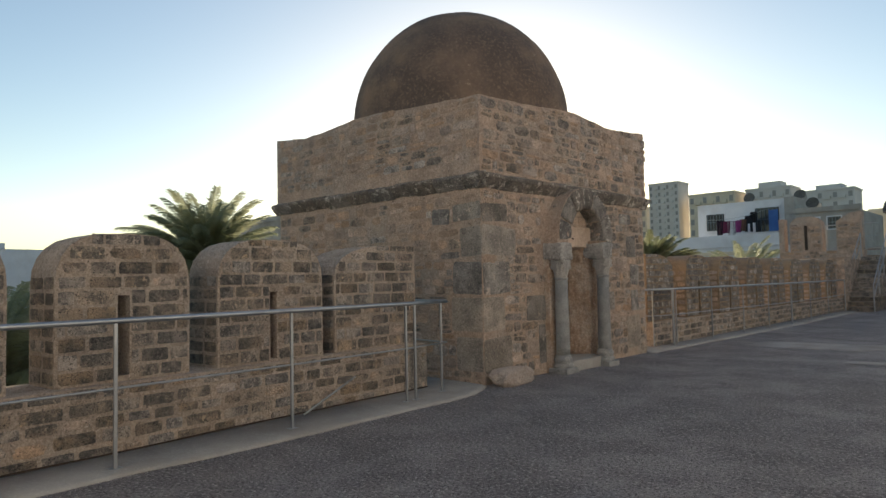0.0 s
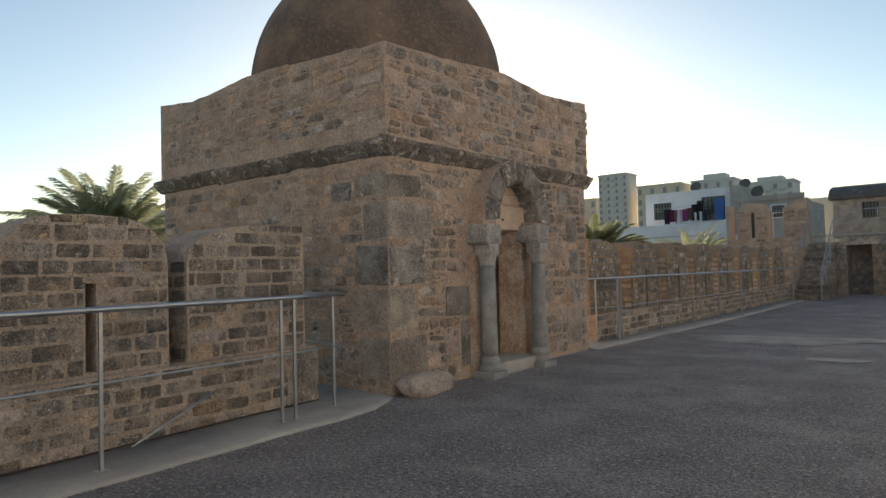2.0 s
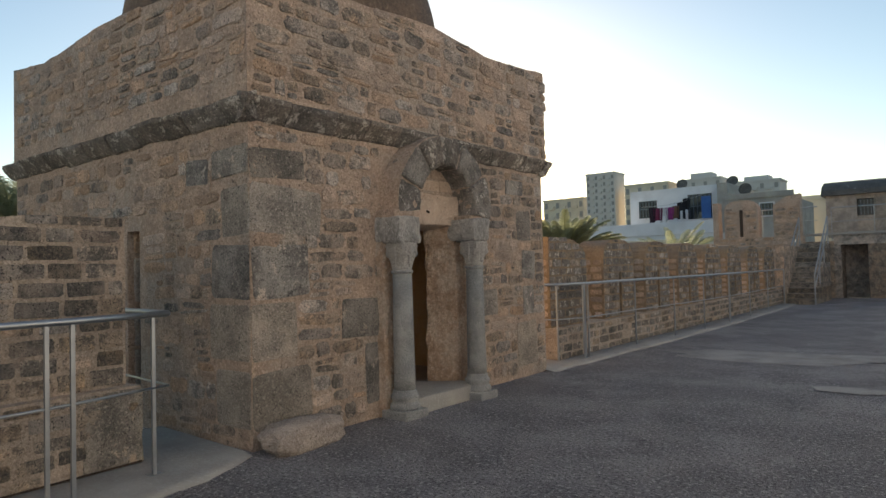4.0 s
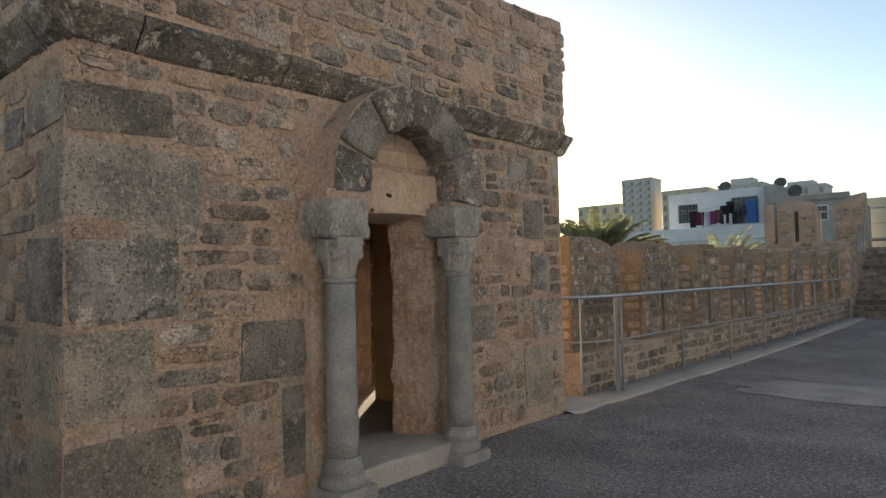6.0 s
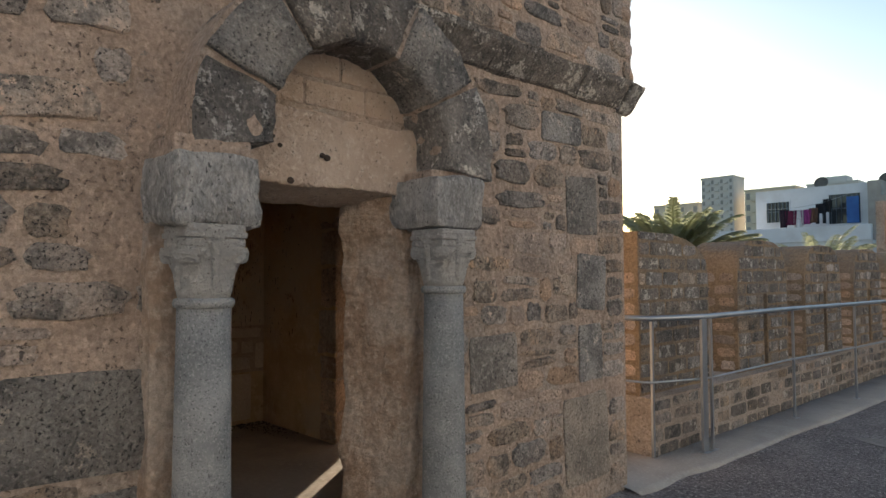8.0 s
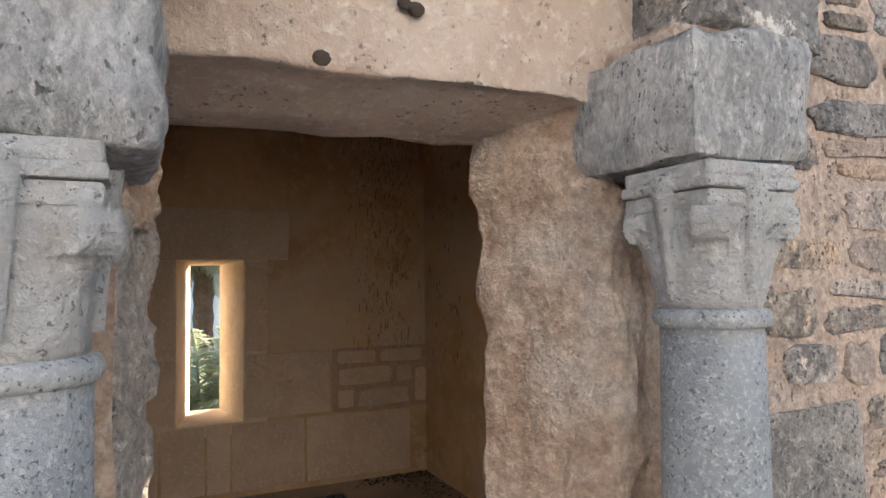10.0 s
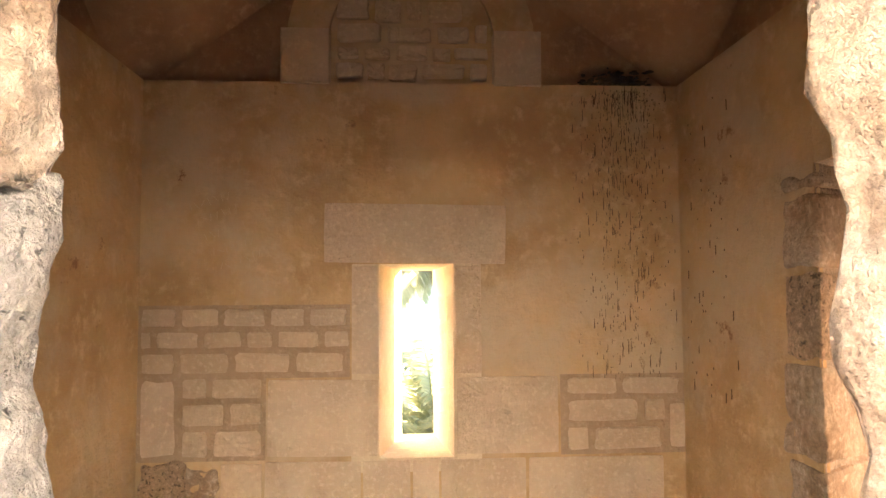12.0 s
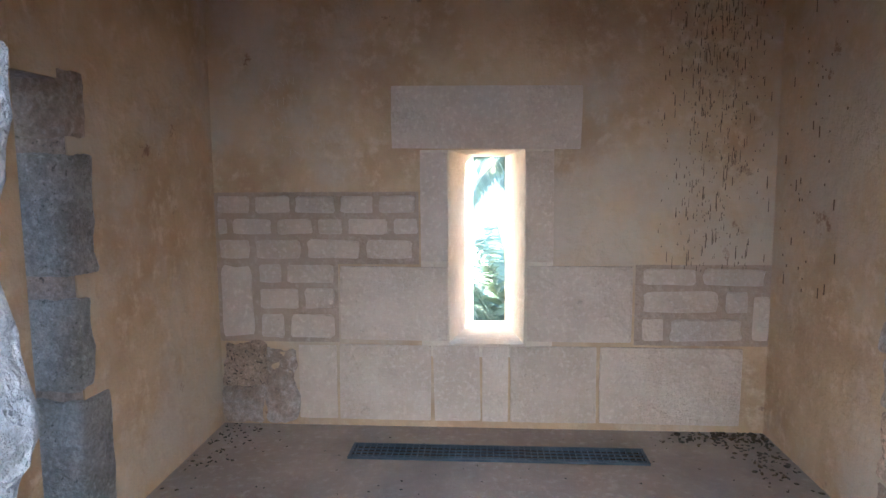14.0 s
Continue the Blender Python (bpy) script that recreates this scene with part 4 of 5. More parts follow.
for k, (a0, a1) in enumerate(zip(angles, angles[1:])):
    bm = bmesh.new()
    n_arc = 5
    arc = [radians(a0 + 1.3 + (a1 - a0 - 2.6) * i / n_arc) for i in range(n_arc + 1)]
    outline = [(ARCH.y + 0.475 * math.cos(a), ARCH.z + 0.475 * math.sin(a)) for a in arc] + [(ARCH.y + 0.80 * math.cos(a), ARCH.z + 0.78 * math.sin(a)) for a in reversed(arc)]
    prism(bm, outline, X1 - 0.12, X1 + 0.29 - 0.015 * (k % 3), axis="x")
    roughen(bm, 3, 0.018, 7.0, k * 2.3)
    part("voussoir", bm, DARK_STONE if k % 3 != 1 else ASHLAR, shrine, "lichen-spotted dark arch stone" if k % 3 != 1 else "", smooth=True)
bm = bmesh.new()
n_arc = 24
arc = [radians(-6 + 192 * i / n_arc) for i in range(n_arc + 1)]
prism(bm, [(ARCH.y + 0.485 * math.cos(a), ARCH.z + 0.485 * math.sin(a)) for a in arc] + [(ARCH.y + 0.815 * math.cos(a), ARCH.z + 0.79 * math.sin(a)) for a in reversed(arc)], X1 - 0.12, X1 + 0.25, axis="x")
part("arch_mortar", bm, MORTAR, shrine)
part("arch_bed", boxes((X1 - 0.1, X1 + 0.26, 8.86, 9.17, 2.0, 2.1), bevel=0.02), MORTAR, shrine)
part("arch_bed", boxes((X1 - 0.1, X1 + 0.26, 10.13, 10.40, 2.0, 2.1), bevel=0.02), MORTAR, shrine)
for k, (ya, yb) in enumerate(((8.84, 9.12), (10.24, 10.36))):
    bm = boxes((X1 - 0.02, X1 + 0.09, ya, yb, -0.1, 1.78))
    roughen(bm, 8, 0.02, 4.0, 7.0 + k)
    part("door_reveal", bm, ROUGH_JAMB, shrine, smooth=True)

# ragged stones at the broken north end of the parapet
rnd_q = random.Random(19)
z = 3.05
while z < 4.2:
    h = rnd_q.uniform(0.11, 0.2)
    rough_block("quoin", X1 - rnd_q.uniform(0.3, 0.44), X1 + 0.012, Y1 + 0.02, Y1 + 0.15 + rnd_q.uniform(-0.015, 0.055), z, min(z + h - 0.012, 4.27), TAN_STONE if rnd_q.random() < 0.6 else GREY_STONE, shrine, z * 7, size=0.022, cuts=4)
    z += h

# ---------------------------------------------------------------- the room inside
part("room_floor", boxes((RX0 - 0.3, RX1 + 0.05, RY0 - 0.2, RY1 + 0.2, -0.1, RF)), FLOOR_SLAB, shrine, "dusty stone floor")
part("plaster_south", boxes((RX0, SPX0 - 0.004, RY0 - 0.02, RY0 + 0.006, RF, RL), (SPX1 + 0.004, RX1, RY0 - 0.02, RY0 + 0.006, RF, RL), (SPX0, SPX1, RY0 - 0.02, RY0 + 0.006, 1.95, RL)), PLASTER, shrine, "ochre plaster")
part("plaster_north", boxes((RX0, SX0 - 0.004, RY1 - 0.006, RY1 + 0.02, RF, RL), (SX1 + 0.004, RX1, RY1 - 0.006, RY1 + 0.02, RF, RL), (SX0, SX1, RY1 - 0.006, RY1 + 0.02, 2.08, RL)), PLASTER, shrine, "ochre plaster")
part("plaster_east", boxes((RX1 - 0.01, RX1 + 0.02, RY0, DY0 - 0.05, RF, RL), (RX1 - 0.01, RX1 + 0.02, DY1 + 0.08, RY1, RF, RL), (RX1 - 0.01, RX1 + 0.02, DY0 - 0.05, DY1 + 0.08, DTOP + 0.3, RL)), PLASTER, shrine, "ochre plaster")
# vault zone: recessed corner hollows, flat piers and a rubble-filled arch on each side, then the inner dome
R2 = 0.16
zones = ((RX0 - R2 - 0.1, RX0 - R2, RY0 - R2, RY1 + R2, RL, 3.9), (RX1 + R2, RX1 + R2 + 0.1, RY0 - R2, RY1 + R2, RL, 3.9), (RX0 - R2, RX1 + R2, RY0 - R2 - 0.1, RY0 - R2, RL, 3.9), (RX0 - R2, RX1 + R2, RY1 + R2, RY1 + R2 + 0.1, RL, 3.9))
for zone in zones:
    part("vault_wall", boxes(zone), SHADED_RED_PLASTER, shrine, "red-brown plaster of the vault, darkened for the shade of its hollows")
bm = bmesh.new()
cx, cy = (RX0 + RX1) / 2, (RY0 + RY1) / 2
lathe(bm, [(1.78 * math.cos(a), 0.55 * math.sin(a)) for a in [math.pi / 2 * i / 14 for i in range(14)]] + [(0.01, 0.55)], (cx, cy, 3.6), 40)
part("inner_dome", bm, PLASTER, shrine, smooth=True)
for y0, y1 in ((8.80, 9.078), (10.035, 10.315)):
    p = part("pier", boxes((RX0 - R2, RX0 + 0.03, y0, y1, RL - 0.012, 3.09), bevel=0.006), INNER_STONE, shrine, "plain stone springer block")
bm = bmesh.new()
arc = [math.pi * i / 20 for i in range(21)]
ac, ar = 9.557, 0.49
prism(bm, [(ac + ar * math.cos(a), 3.03 + ar * math.sin(a)) for a in arc] + [(ac + (ar + 0.24) * math.cos(a), 3.03 + (ar + 0.24) * math.sin(a)) for a in reversed(arc)], RX0 - R2, RX0 - 0.02, axis="x")
part("wall_arch", bm, PLASTER, shrine)
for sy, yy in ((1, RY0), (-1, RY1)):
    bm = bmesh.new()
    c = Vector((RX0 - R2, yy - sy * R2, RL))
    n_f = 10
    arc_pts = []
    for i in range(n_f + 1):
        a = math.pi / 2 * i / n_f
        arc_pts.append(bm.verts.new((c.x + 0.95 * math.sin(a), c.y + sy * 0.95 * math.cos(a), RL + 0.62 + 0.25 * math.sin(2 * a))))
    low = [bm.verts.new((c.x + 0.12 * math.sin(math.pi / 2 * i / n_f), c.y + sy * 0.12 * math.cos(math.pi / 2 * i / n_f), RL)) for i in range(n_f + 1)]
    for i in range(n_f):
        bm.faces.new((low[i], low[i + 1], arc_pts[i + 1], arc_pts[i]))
    part("squinch", bm, SHADED_RED_PLASTER, shrine, smooth=True)
WEST_IN = frame_of((RX0, 0, 0), (0, 1, 0), (1, 0, 0))
rubble_spots = courses(9.10, 10.02, RL + 0.02, 3.5, 0.12, 0.2, random.Random(9), lambda a, b, z, w: z < 3.03 or math.hypot((a + b) / 2 - ac, w - 3.03) < ar - 0.03, 0.03, lambda u, z: "inner")
lay(part("rubble_panel", boxes((RX0 - R2, RX0 - 0.06, 9.08, 10.034, RL, 3.5)), PLASTER, shrine, "rubble-filled arch"), WEST_IN @ Matrix.Translation((0, 0.06, 0)), RUBBLE, rubble_spots, 0.035, name="stone")


def course_row(z0, z1, y, widths, gap=0.028):
    """A row of dressed stones from y on: positive widths are stones, negative ones are left as plaster."""
    out = []
    for w in widths:
        if w > 0:
            out.append((y + w / 2, (z0 + z1) / 2, w - gap, z1 - z0 - gap, "inner"))
        y += abs(w)
    return out


inner_spots = course_row(1.36, 1.49, 8.03, (0.22, 0.23, 0.26, 0.22, 0.24)) + course_row(1.24, 1.36, 8.03, (0.08, 0.26, 0.24, 0.17, 0.26, 0.17))
inner_spots += course_row(1.10, 1.24, 8.03, (0.21, 0.30, 0.34, 0.30)) + course_row(0.635, 1.10, 8.03, (0.22,)) + course_row(0.96, 1.10, 8.26, (0.16, 0.31)) + course_row(0.81, 0.96, 8.26, (0.26, 0.21)) + course_row(0.635, 0.81, 8.26, (0.17, 0.30))
inner_spots += [(*s[:4], "slab") for s in course_row(0.635, 1.08, 8.735, (0.635,), 0.012)] + [(*s[:4], "slab") for s in course_row(0.635, 1.085, 9.80, (0.60,), 0.012)]
inner_spots += course_row(0.955, 1.08, 10.43, (0.32, 0.37)) + course_row(0.80, 0.955, 10.43, (0.45, 0.15)) + course_row(0.64, 0.80, 10.43, (0.15, 0.43)) + course_row(0.64, 0.93, 11.03, (0.12,))
inner_spots += [(*s[:4], "slab") for s in course_row(1.09, 1.72, 9.205, (0.165,), 0.01)] + [(*s[:4], "slab") for s in course_row(1.09, 1.72, 9.79, (0.165,), 0.01)] + [(*s[:4], "slab") for s in course_row(1.722, 2.075, 9.045, (1.06,), 0.006)]
inner_spots += [(*s[:4], "slab") for s in course_row(0.16, 0.625, 8.72, (0.55, 0.28, 0.16, 0.50, 0.80), 0.012)] + [(*s[:4], "slab") for s in course_row(0.16, 0.62, 8.48, (0.24,), 0.015)]
for bed in ((RX0, RX0 + 0.0035, 8.025, 8.732, 0.63, 1.495), (RX0, RX0 + 0.0035, 8.732, 9.20, 1.085, 1.495), (RX0, RX0 + 0.0035, 10.405, 11.135, 0.63, 1.085)):
    part("joint_bed", boxes(bed), INNER_JOINT, west, "darker mortar between the stones")
lay(west, WEST_IN, RUBBLE, inner_spots, 0.014, name="dressed_stone", rnd=random.Random(12))
# bare stones of the passage jambs, and the patches of bare wall beside them
rnd_j = random.Random(4)
z = 0.14
k = 0
while z < 2.02:
    h = min(rnd_j.uniform(0.2, 0.42), 2.06 - z)
    x_in = SX0 - rnd_j.uniform(0.2, 0.26)
    bm = bmesh.new()
    plan_block(bm, [(x_in, RY1 - 0.016), (SX0 + 0.03, RY1 - 0.016), (SX0 - 0.36, RY1 + 0.62), (x_in - 0.3, RY1 + 0.62)], z, z + h - 0.02)
    bmesh.ops.bevel(bm, geom=bm.edges[:], offset=0.018, segments=2, affect="EDGES", profile=0.5)
    roughen(bm, 5, 0.014, 8.0, k * 1.9)
    part("jamb_stone", bm, TAN_STONE if k % 3 == 1 else ROUGH_JAMB, north, "rough bare stone of the passage jamb", smooth=True)
    bm = bmesh.new()
    plan_block(bm, [(SX0 - 0.56, RY1 + 0.64), (SX0 - 0.34, RY1 + 0.64), (SOX0 + 0.03, Y1 - 0.01), (SOX0 - 0.2, Y1 - 0.01)], z + 0.01, z + h - 0.03)
    roughen(bm, 5, 0.014, 8.0, k * 2.9)
    part("jamb_stone", bm, ROUGH_JAMB if k % 3 == 1 else TAN_STONE, north, smooth=True)
    z += h
    k += 1
for k, (z0, z1, xa, stone) in enumerate(((0.135, 0.73, -8.14, GREY_JAMB), (0.77, 1.13, -8.05, GREY_JAMB), (1.22, 1.68, -8.11, GREY_JAMB), (1.74, 1.99, -8.09, ROUGH_JAMB))):
    for y0, y1 in ((7.40, 7.70), (7.715, RY0 + 0.02)):
        bm = boxes((xa, SPX0 + 0.035, y0, y1, z0, z1), bevel=0.02)
        roughen(bm, 6, 0.012, 9.0, k * 2.1 + y0)
        part("jamb_stone", bm, stone, south, "bare pitted grey stone of the passage jamb" if stone is GREY_JAMB else "", smooth=True)


for k, (ya, yb, za, zb, out, stone) in enumerate(((8.03, 8.27, 0.14, 0.36, 0.02, ROUGH_JAMB), (8.06, 8.30, 0.38, 0.62, 0.03, TAN_STONE), (8.29, 8.47, 0.15, 0.60, 0.015, ROUGH_JAMB))):
    rough_block("broken_stone", RX0 - 0.05, RX0 + out, ya, yb, za, zb, stone, west, 3.0 + k, size=0.03, cuts=8, label="broken brown stone in the foot of the wall", bevel=0.02, scale=9.0)


def grating():
    g = thing("floor_grating", (-8.915, 9.635, RF), "blue-grey galvanised steel grating set in the floor", "grating")
    x0, x1, y0, y1 = -9.008, -8.826, 8.863, 10.405
    part("frame", boxes((x0, x1, y0, y0 + 0.012, RF, RF + 0.012), (x0, x1, y1 - 0.012, y1, RF, RF + 0.012), (x0, x0 + 0.012, y0 + 0.012, y1 - 0.012, RF, RF + 0.012), (x1 - 0.012, x1, y0 + 0.012, y1 - 0.012, RF, RF + 0.012)), DARK_STEEL, g)
    # Thin black sheet on the floor; shade below the bars put into colour.
    part("pit", boxes((x0 + 0.012, x1 - 0.012, y0 + 0.012, y1 - 0.012, RF + 0.0005, RF + 0.002)), SHADE_AND_CABLE, g, "black sheet painting the shade under the bars")
    for k in range(4):
        x = x0 + 0.012 + (x1 - x0 - 0.024) * (k + 0.5) / 4
        part("bar", boxes((x - 0.003, x + 0.003, y0 + 0.012, y1 - 0.012, RF + 0.003, RF + 0.012)), DARK_STEEL, g)
    for k in range(46):
        y = y0 + 0.012 + (y1 - y0 - 0.024) * (k + 0.5) / 46
        part("cross_bar", boxes((x0 + 0.012, x1 - 0.012, y - 0.0025, y + 0.0025, RF + 0.004, RF + 0.0105)), DARK_STEEL, g)


grating()


# ---------------------------------------------------------------- dirt and small things in the room


def droppings():
    """Dark runs below the nest: many thin drips on the wall, in one mesh."""
    rnd_d = random.Random(14)
    bm = bmesh.new()
    for k in range(950):
        s = rnd_d.random() ** 2.0
        y = min(11.1, max(10.5, rnd_d.gauss(10.79, 0.12 + 0.02 * s)))
        z = 2.76 - 1.7 * s - rnd_d.uniform(0, 0.08)
        w, h = rnd_d.uniform(0.001, 0.0034), rnd_d.choice((0.006, 0.008, 0.012, 0.018, 0.03, 0.06)) * rnd_d.uniform(0.6, 1.4)
        vs = [bm.verts.new((RX0 + 0.0025, y + w * a, z + h * b)) for a, b in ((-0.4, 0.5), (0.4, 0.5), (1.0, -0.3), (0.5, -0.5), (-0.5, -0.5), (-1.0, -0.3))]
        front = [bm.verts.new((RX0 + 0.0055, v.co.y * 0.6 + y * 0.4, v.co.z * 0.8 + z * 0.2)) for v in vs]
        bm.faces.new(front)
        for i in range(6):
            bm.faces.new((vs[i], vs[(i + 1) % 6], front[(i + 1) % 6], front[i]))
    ob = part("droppings", bm, DROPPING, west, "dark bird droppings running down the plaster")
    ob["kind"] = "stuff"
    bm = bmesh.new()
    for k in range(60):
        x, z = rnd_d.uniform(-9.2, -8.6), rnd_d.uniform(1.0, 2.7)
        h = rnd_d.choice((0.008, 0.012, 0.04)) * rnd_d.uniform(0.6, 1.5)
        box(bm, x - 0.002, x + 0.002, RY1 - 0.009, RY1 - 0.004, z - h, z)
    ob = part("droppings", bm, DROPPING, north)
    ob["kind"] = "stuff"


droppings()


def scatter(bm, spots_n, place, size, rnd_s):
    for k in range(spots_n):
        x, y, z = place(rnd_s)
        s = size * rnd_s.uniform(0.4, 1.3)
        m = Matrix.Translation((x, y, z)) @ Matrix.Rotation(rnd_s.uniform(0, 6.28), 4, "Z") @ Matrix.Rotation(rnd_s.uniform(-0.4, 0.4), 4, "X") @ Matrix.Diagonal((s, s * rnd_s.uniform(0.2, 0.6), s * 0.35, 1))
        bmesh.ops.create_icosphere(bm, subdivisions=1, radius=0.5, matrix=m)


bm = bmesh.new()
rnd_s = random.Random(6)
scatter(bm, 190, lambda r: (RX0 + abs(r.gauss(0, 0.10)) + 0.02, min(11.11, max(10.35, r.gauss(10.9, 0.16))), RL - 2.78 + RF + 0.006), 0.030, rnd_s)
scatter(bm, 130, lambda r: (RX0 + abs(r.gauss(0.25, 0.22)) + 0.02, 11.11 - abs(r.gauss(0, 0.13)), RF + 0.005), 0.028, rnd_s)
scatter(bm, 90, lambda r: (RX0 + abs(r.gauss(0.1, 0.3)) + 0.02, 8.05 + abs(r.gauss(0, 0.13)), RF + 0.004), 0.022, rnd_s)
scatter(bm, 60, lambda r: (r.uniform(-9.2, -8.4), r.uniform(8.1, 11.0), RF + 0.003), 0.014, rnd_s)
ob = tagged(part("floor_litter", bm, DEBRIS), "dry leaves and droppings lying along the walls", "litter", kind="stuff")
bm = bmesh.new()
scatter(bm, 260, lambda r: (RX0 - 0.06 + r.uniform(-0.07, 0.05), min(10.98, max(10.58, r.gauss(10.79, 0.09))), RL + 0.02 + abs(r.gauss(0, 0.03))), 0.05, rnd_s)
tagged(part("bird_nest", bm, DEBRIS), "dark twig nest on the ledge under the vault", "nest")
# dark lumps on the lintel, painting the shade of its sockets
for y, z, r in ((9.372, 2.187, 0.013), (9.408, 2.150, 0.014), (9.462, 1.997, 0.022), (9.63, 2.13, 0.016), (9.655, 2.122, 0.02)):
    bm = bmesh.new()
    bmesh.ops.create_icosphere(bm, subdivisions=2, radius=1, matrix=Matrix.Translation((X1 + 0.045, y, z)) @ Matrix.Diagonal((0.010, r, r * 0.8, 1)))
    part("hollow", bm, SHADE_AND_CABLE, lintel, "dark lump painting the shade in a stone socket", smooth=True)
# faint scratches in the plaster
SCRATCH = material("scratched_plaster", (0.70, 0.55, 0.38), (0.60, 0.45, 0.30), big=3, fine=30, bump=0.1)
bm = bmesh.new()
for row in range(5):
    y, z = 8.30 + 0.045 * row, 2.05 - 0.085 * row
    for k in range(7):
        a = rnd_s.uniform(-0.5, 0.5)
        m = Matrix.Translation((RX0 + 0.002, y + 0.035 * k, z + 0.012 * k + rnd_s.uniform(-0.01, 0.01))) @ Matrix.Rotation(a + (0.9 if k % 3 == 1 else 0), 4, "X")
        box(bm, 0, 0.001, -0.0012, 0.0012, -0.022, 0.022, m=m)
ob = part("scratches", bm, SCRATCH, west, "pale scratched lines in the plaster")
ob["kind"] = "stuff"

# ---------------------------------------------------------------- things on the terrace


def guard_rail(name, pts, posts, label, heavy=(), mid=True, top=1.2, ends=()):
    """A tube handrail on flat posts, with a thin lower bar."""
    rail = thing(name, (*posts[0], 0.03), label, "guard rail")
    bm = bmesh.new()
    pipe(bm, [(*a, top) for a in pts], 0.024, 14)
    part("handrail", bm, STEEL, rail, smooth=True)
    if mid:
        bm = bmesh.new()
        pipe(bm, [(*a, top - 0.54) for a in pts], 0.0105, 8)
        part("lower_bar", bm, STEEL, rail, smooth=True)
    for k, (x, y) in enumerate(posts):
        w = 0.045 if k in heavy else 0.014
        part("post", boxes((x - 0.012, x + 0.012, y - w, y + w, 0.0, top - 0.02), bevel=0.003), STEEL, rail)
        part("foot_plate", boxes((x - 0.04, x + 0.04, y - 0.05, y + 0.05, 0.02, 0.034)), STEEL, rail)
    return rail


guard_rail("guard_rail", [(-5.28, -3.0), (-5.54, 2.29), (-5.63, 4.01), (-5.78, 5.86), (-5.93, 6.62), (-7.2, 6.75)], [(-5.35, -1.2), (-5.45, 0.6), (-5.54, 2.29), (-5.63, 4.01), (-5.765, 5.72), (-5.775, 5.88), (-5.92, 6.5)],
           "galvanised steel guard rail with a thin lower bar beside the parapet")
guard_rail("guard_rail", [(-7.0, 12.85), (-6.1, 13.02), (-5.89, 13.6), (-5.86, 15.57), (-5.74, 17.3), (-5.66, 19.0), (-5.62, 20.9), (-5.62, 22.9), (-5.70, 25.4), (-5.78, 28.2)],
           [(-6.1, 13.05), (-5.89, 13.55), (-5.885, 13.68), (-5.86, 15.57), (-5.74, 17.3), (-5.66, 19.0), (-5.62, 20.9), (-5.62, 22.9), (-5.70, 25.4), (-5.78, 28.2)],
           "galvanised steel guard rail along the north parapet", heavy=(1, 6, 9))
bm = bmesh.new()
tube(bm, (-6.02, 4.42, 0.05), (-6.10, 5.2, 0.36), 0.012, 8)
tagged(part("loose_bar", bm, STEEL, smooth=True), "loose steel bar leaning on the parapet", "bar")
bm = bmesh.new()
bmesh.ops.create_icosphere(bm, subdivisions=4, radius=1.0)
for v in bm.verts:
    p = v.co.copy()
    q = (abs(p.x) ** 3.2 + abs(p.y) ** 3.2 + abs(p.z) ** 3.2) ** (-1 / 3.2)
    d = 1 + 0.16 * noise.fractal(p * 1.6, 1.0, 2.0, 4) + 0.03 * noise.fractal(p * 7, 1.0, 2.0, 3)
    v.co = Vector((-5.68 + 0.20 * p.x * q * d - 0.05 * p.y, 7.71 + 0.40 * p.y * q * d, 0.10 + 0.135 * p.z * q * d))
    v.co.z = max(v.co.z, -0.01)
tagged(part("fallen_stone", bm, PINK_STONE, smooth=True), "worn pale boulder lying against the shrine corner", "stone")

bm = bmesh.new()
pipe(bm, [LEFT @ Vector((u, -0.035 + 0.006 * math.sin(u * 2.3), 0.052 + 0.004 * math.sin(u * 3.1))) for u in [k * 0.4 - 6 for k in range(30)]], 0.008, 8)
tagged(part("cable", bm, SHADE_AND_CABLE, smooth=True), "black cable lying along the foot of the parapet", "cable")

# ---------------------------------------------------------------- stair and gatehouse at the far end


def stair():
    s = thing("stone_stair", (-5.4, 30.3, 0), "worn dark stone stair up to the gatehouse roof", "stair")
    for k in range(12):
        y = 28.7 + k * 0.27
        part("step", boxes((-5.85, -4.95, y, y + 0.34 + (12 - k) * 0.27, k * 0.175 - (0.02 if k == 0 else 0), (k + 1) * 0.175 - 0.004), bevel=0.015), BLOCK, s)
        part("tread", boxes((-5.84, -4.96, y - 0.025, y + 0.30, (k + 1) * 0.175 - 0.002, (k + 1) * 0.175 + 0.022), bevel=0.008), PALE_ASHLAR, s, "paler tread laid on the step")
    part("side_wall", boxes((-6.1, -5.855, 28.7, 33.3, -0.02, 2.0)), GREY_STONE, s)
    return s


stair()


def sloped_rail(x, name):
    r = thing(name, (x, 28.7, 0), "light steel stair rail with two bars", "stair rail")
    foot, head = (28.7, 0.0), (31.9, 2.1)
    for dz in (1.0, 0.55):
        bm = bmesh.new()
        tube(bm, (x, foot[0], foot[1] + dz), (x, head[0], head[1] + dz), 0.022, 8)
        part("bar", bm, STEEL, r, smooth=True)
    for k in range(4):
        q = k / 3
        y, z = foot[0] + (head[0] - foot[0]) * q, foot[1] + (head[1] - foot[1]) * q
        part("post", boxes((x - 0.02, x + 0.02, y - 0.02, y + 0.02, z - 0.05, z + 1.0)), STEEL, r)
    return r


sloped_rail(-4.95, "stair_rail")
sloped_rail(-5.88, "stair_rail")


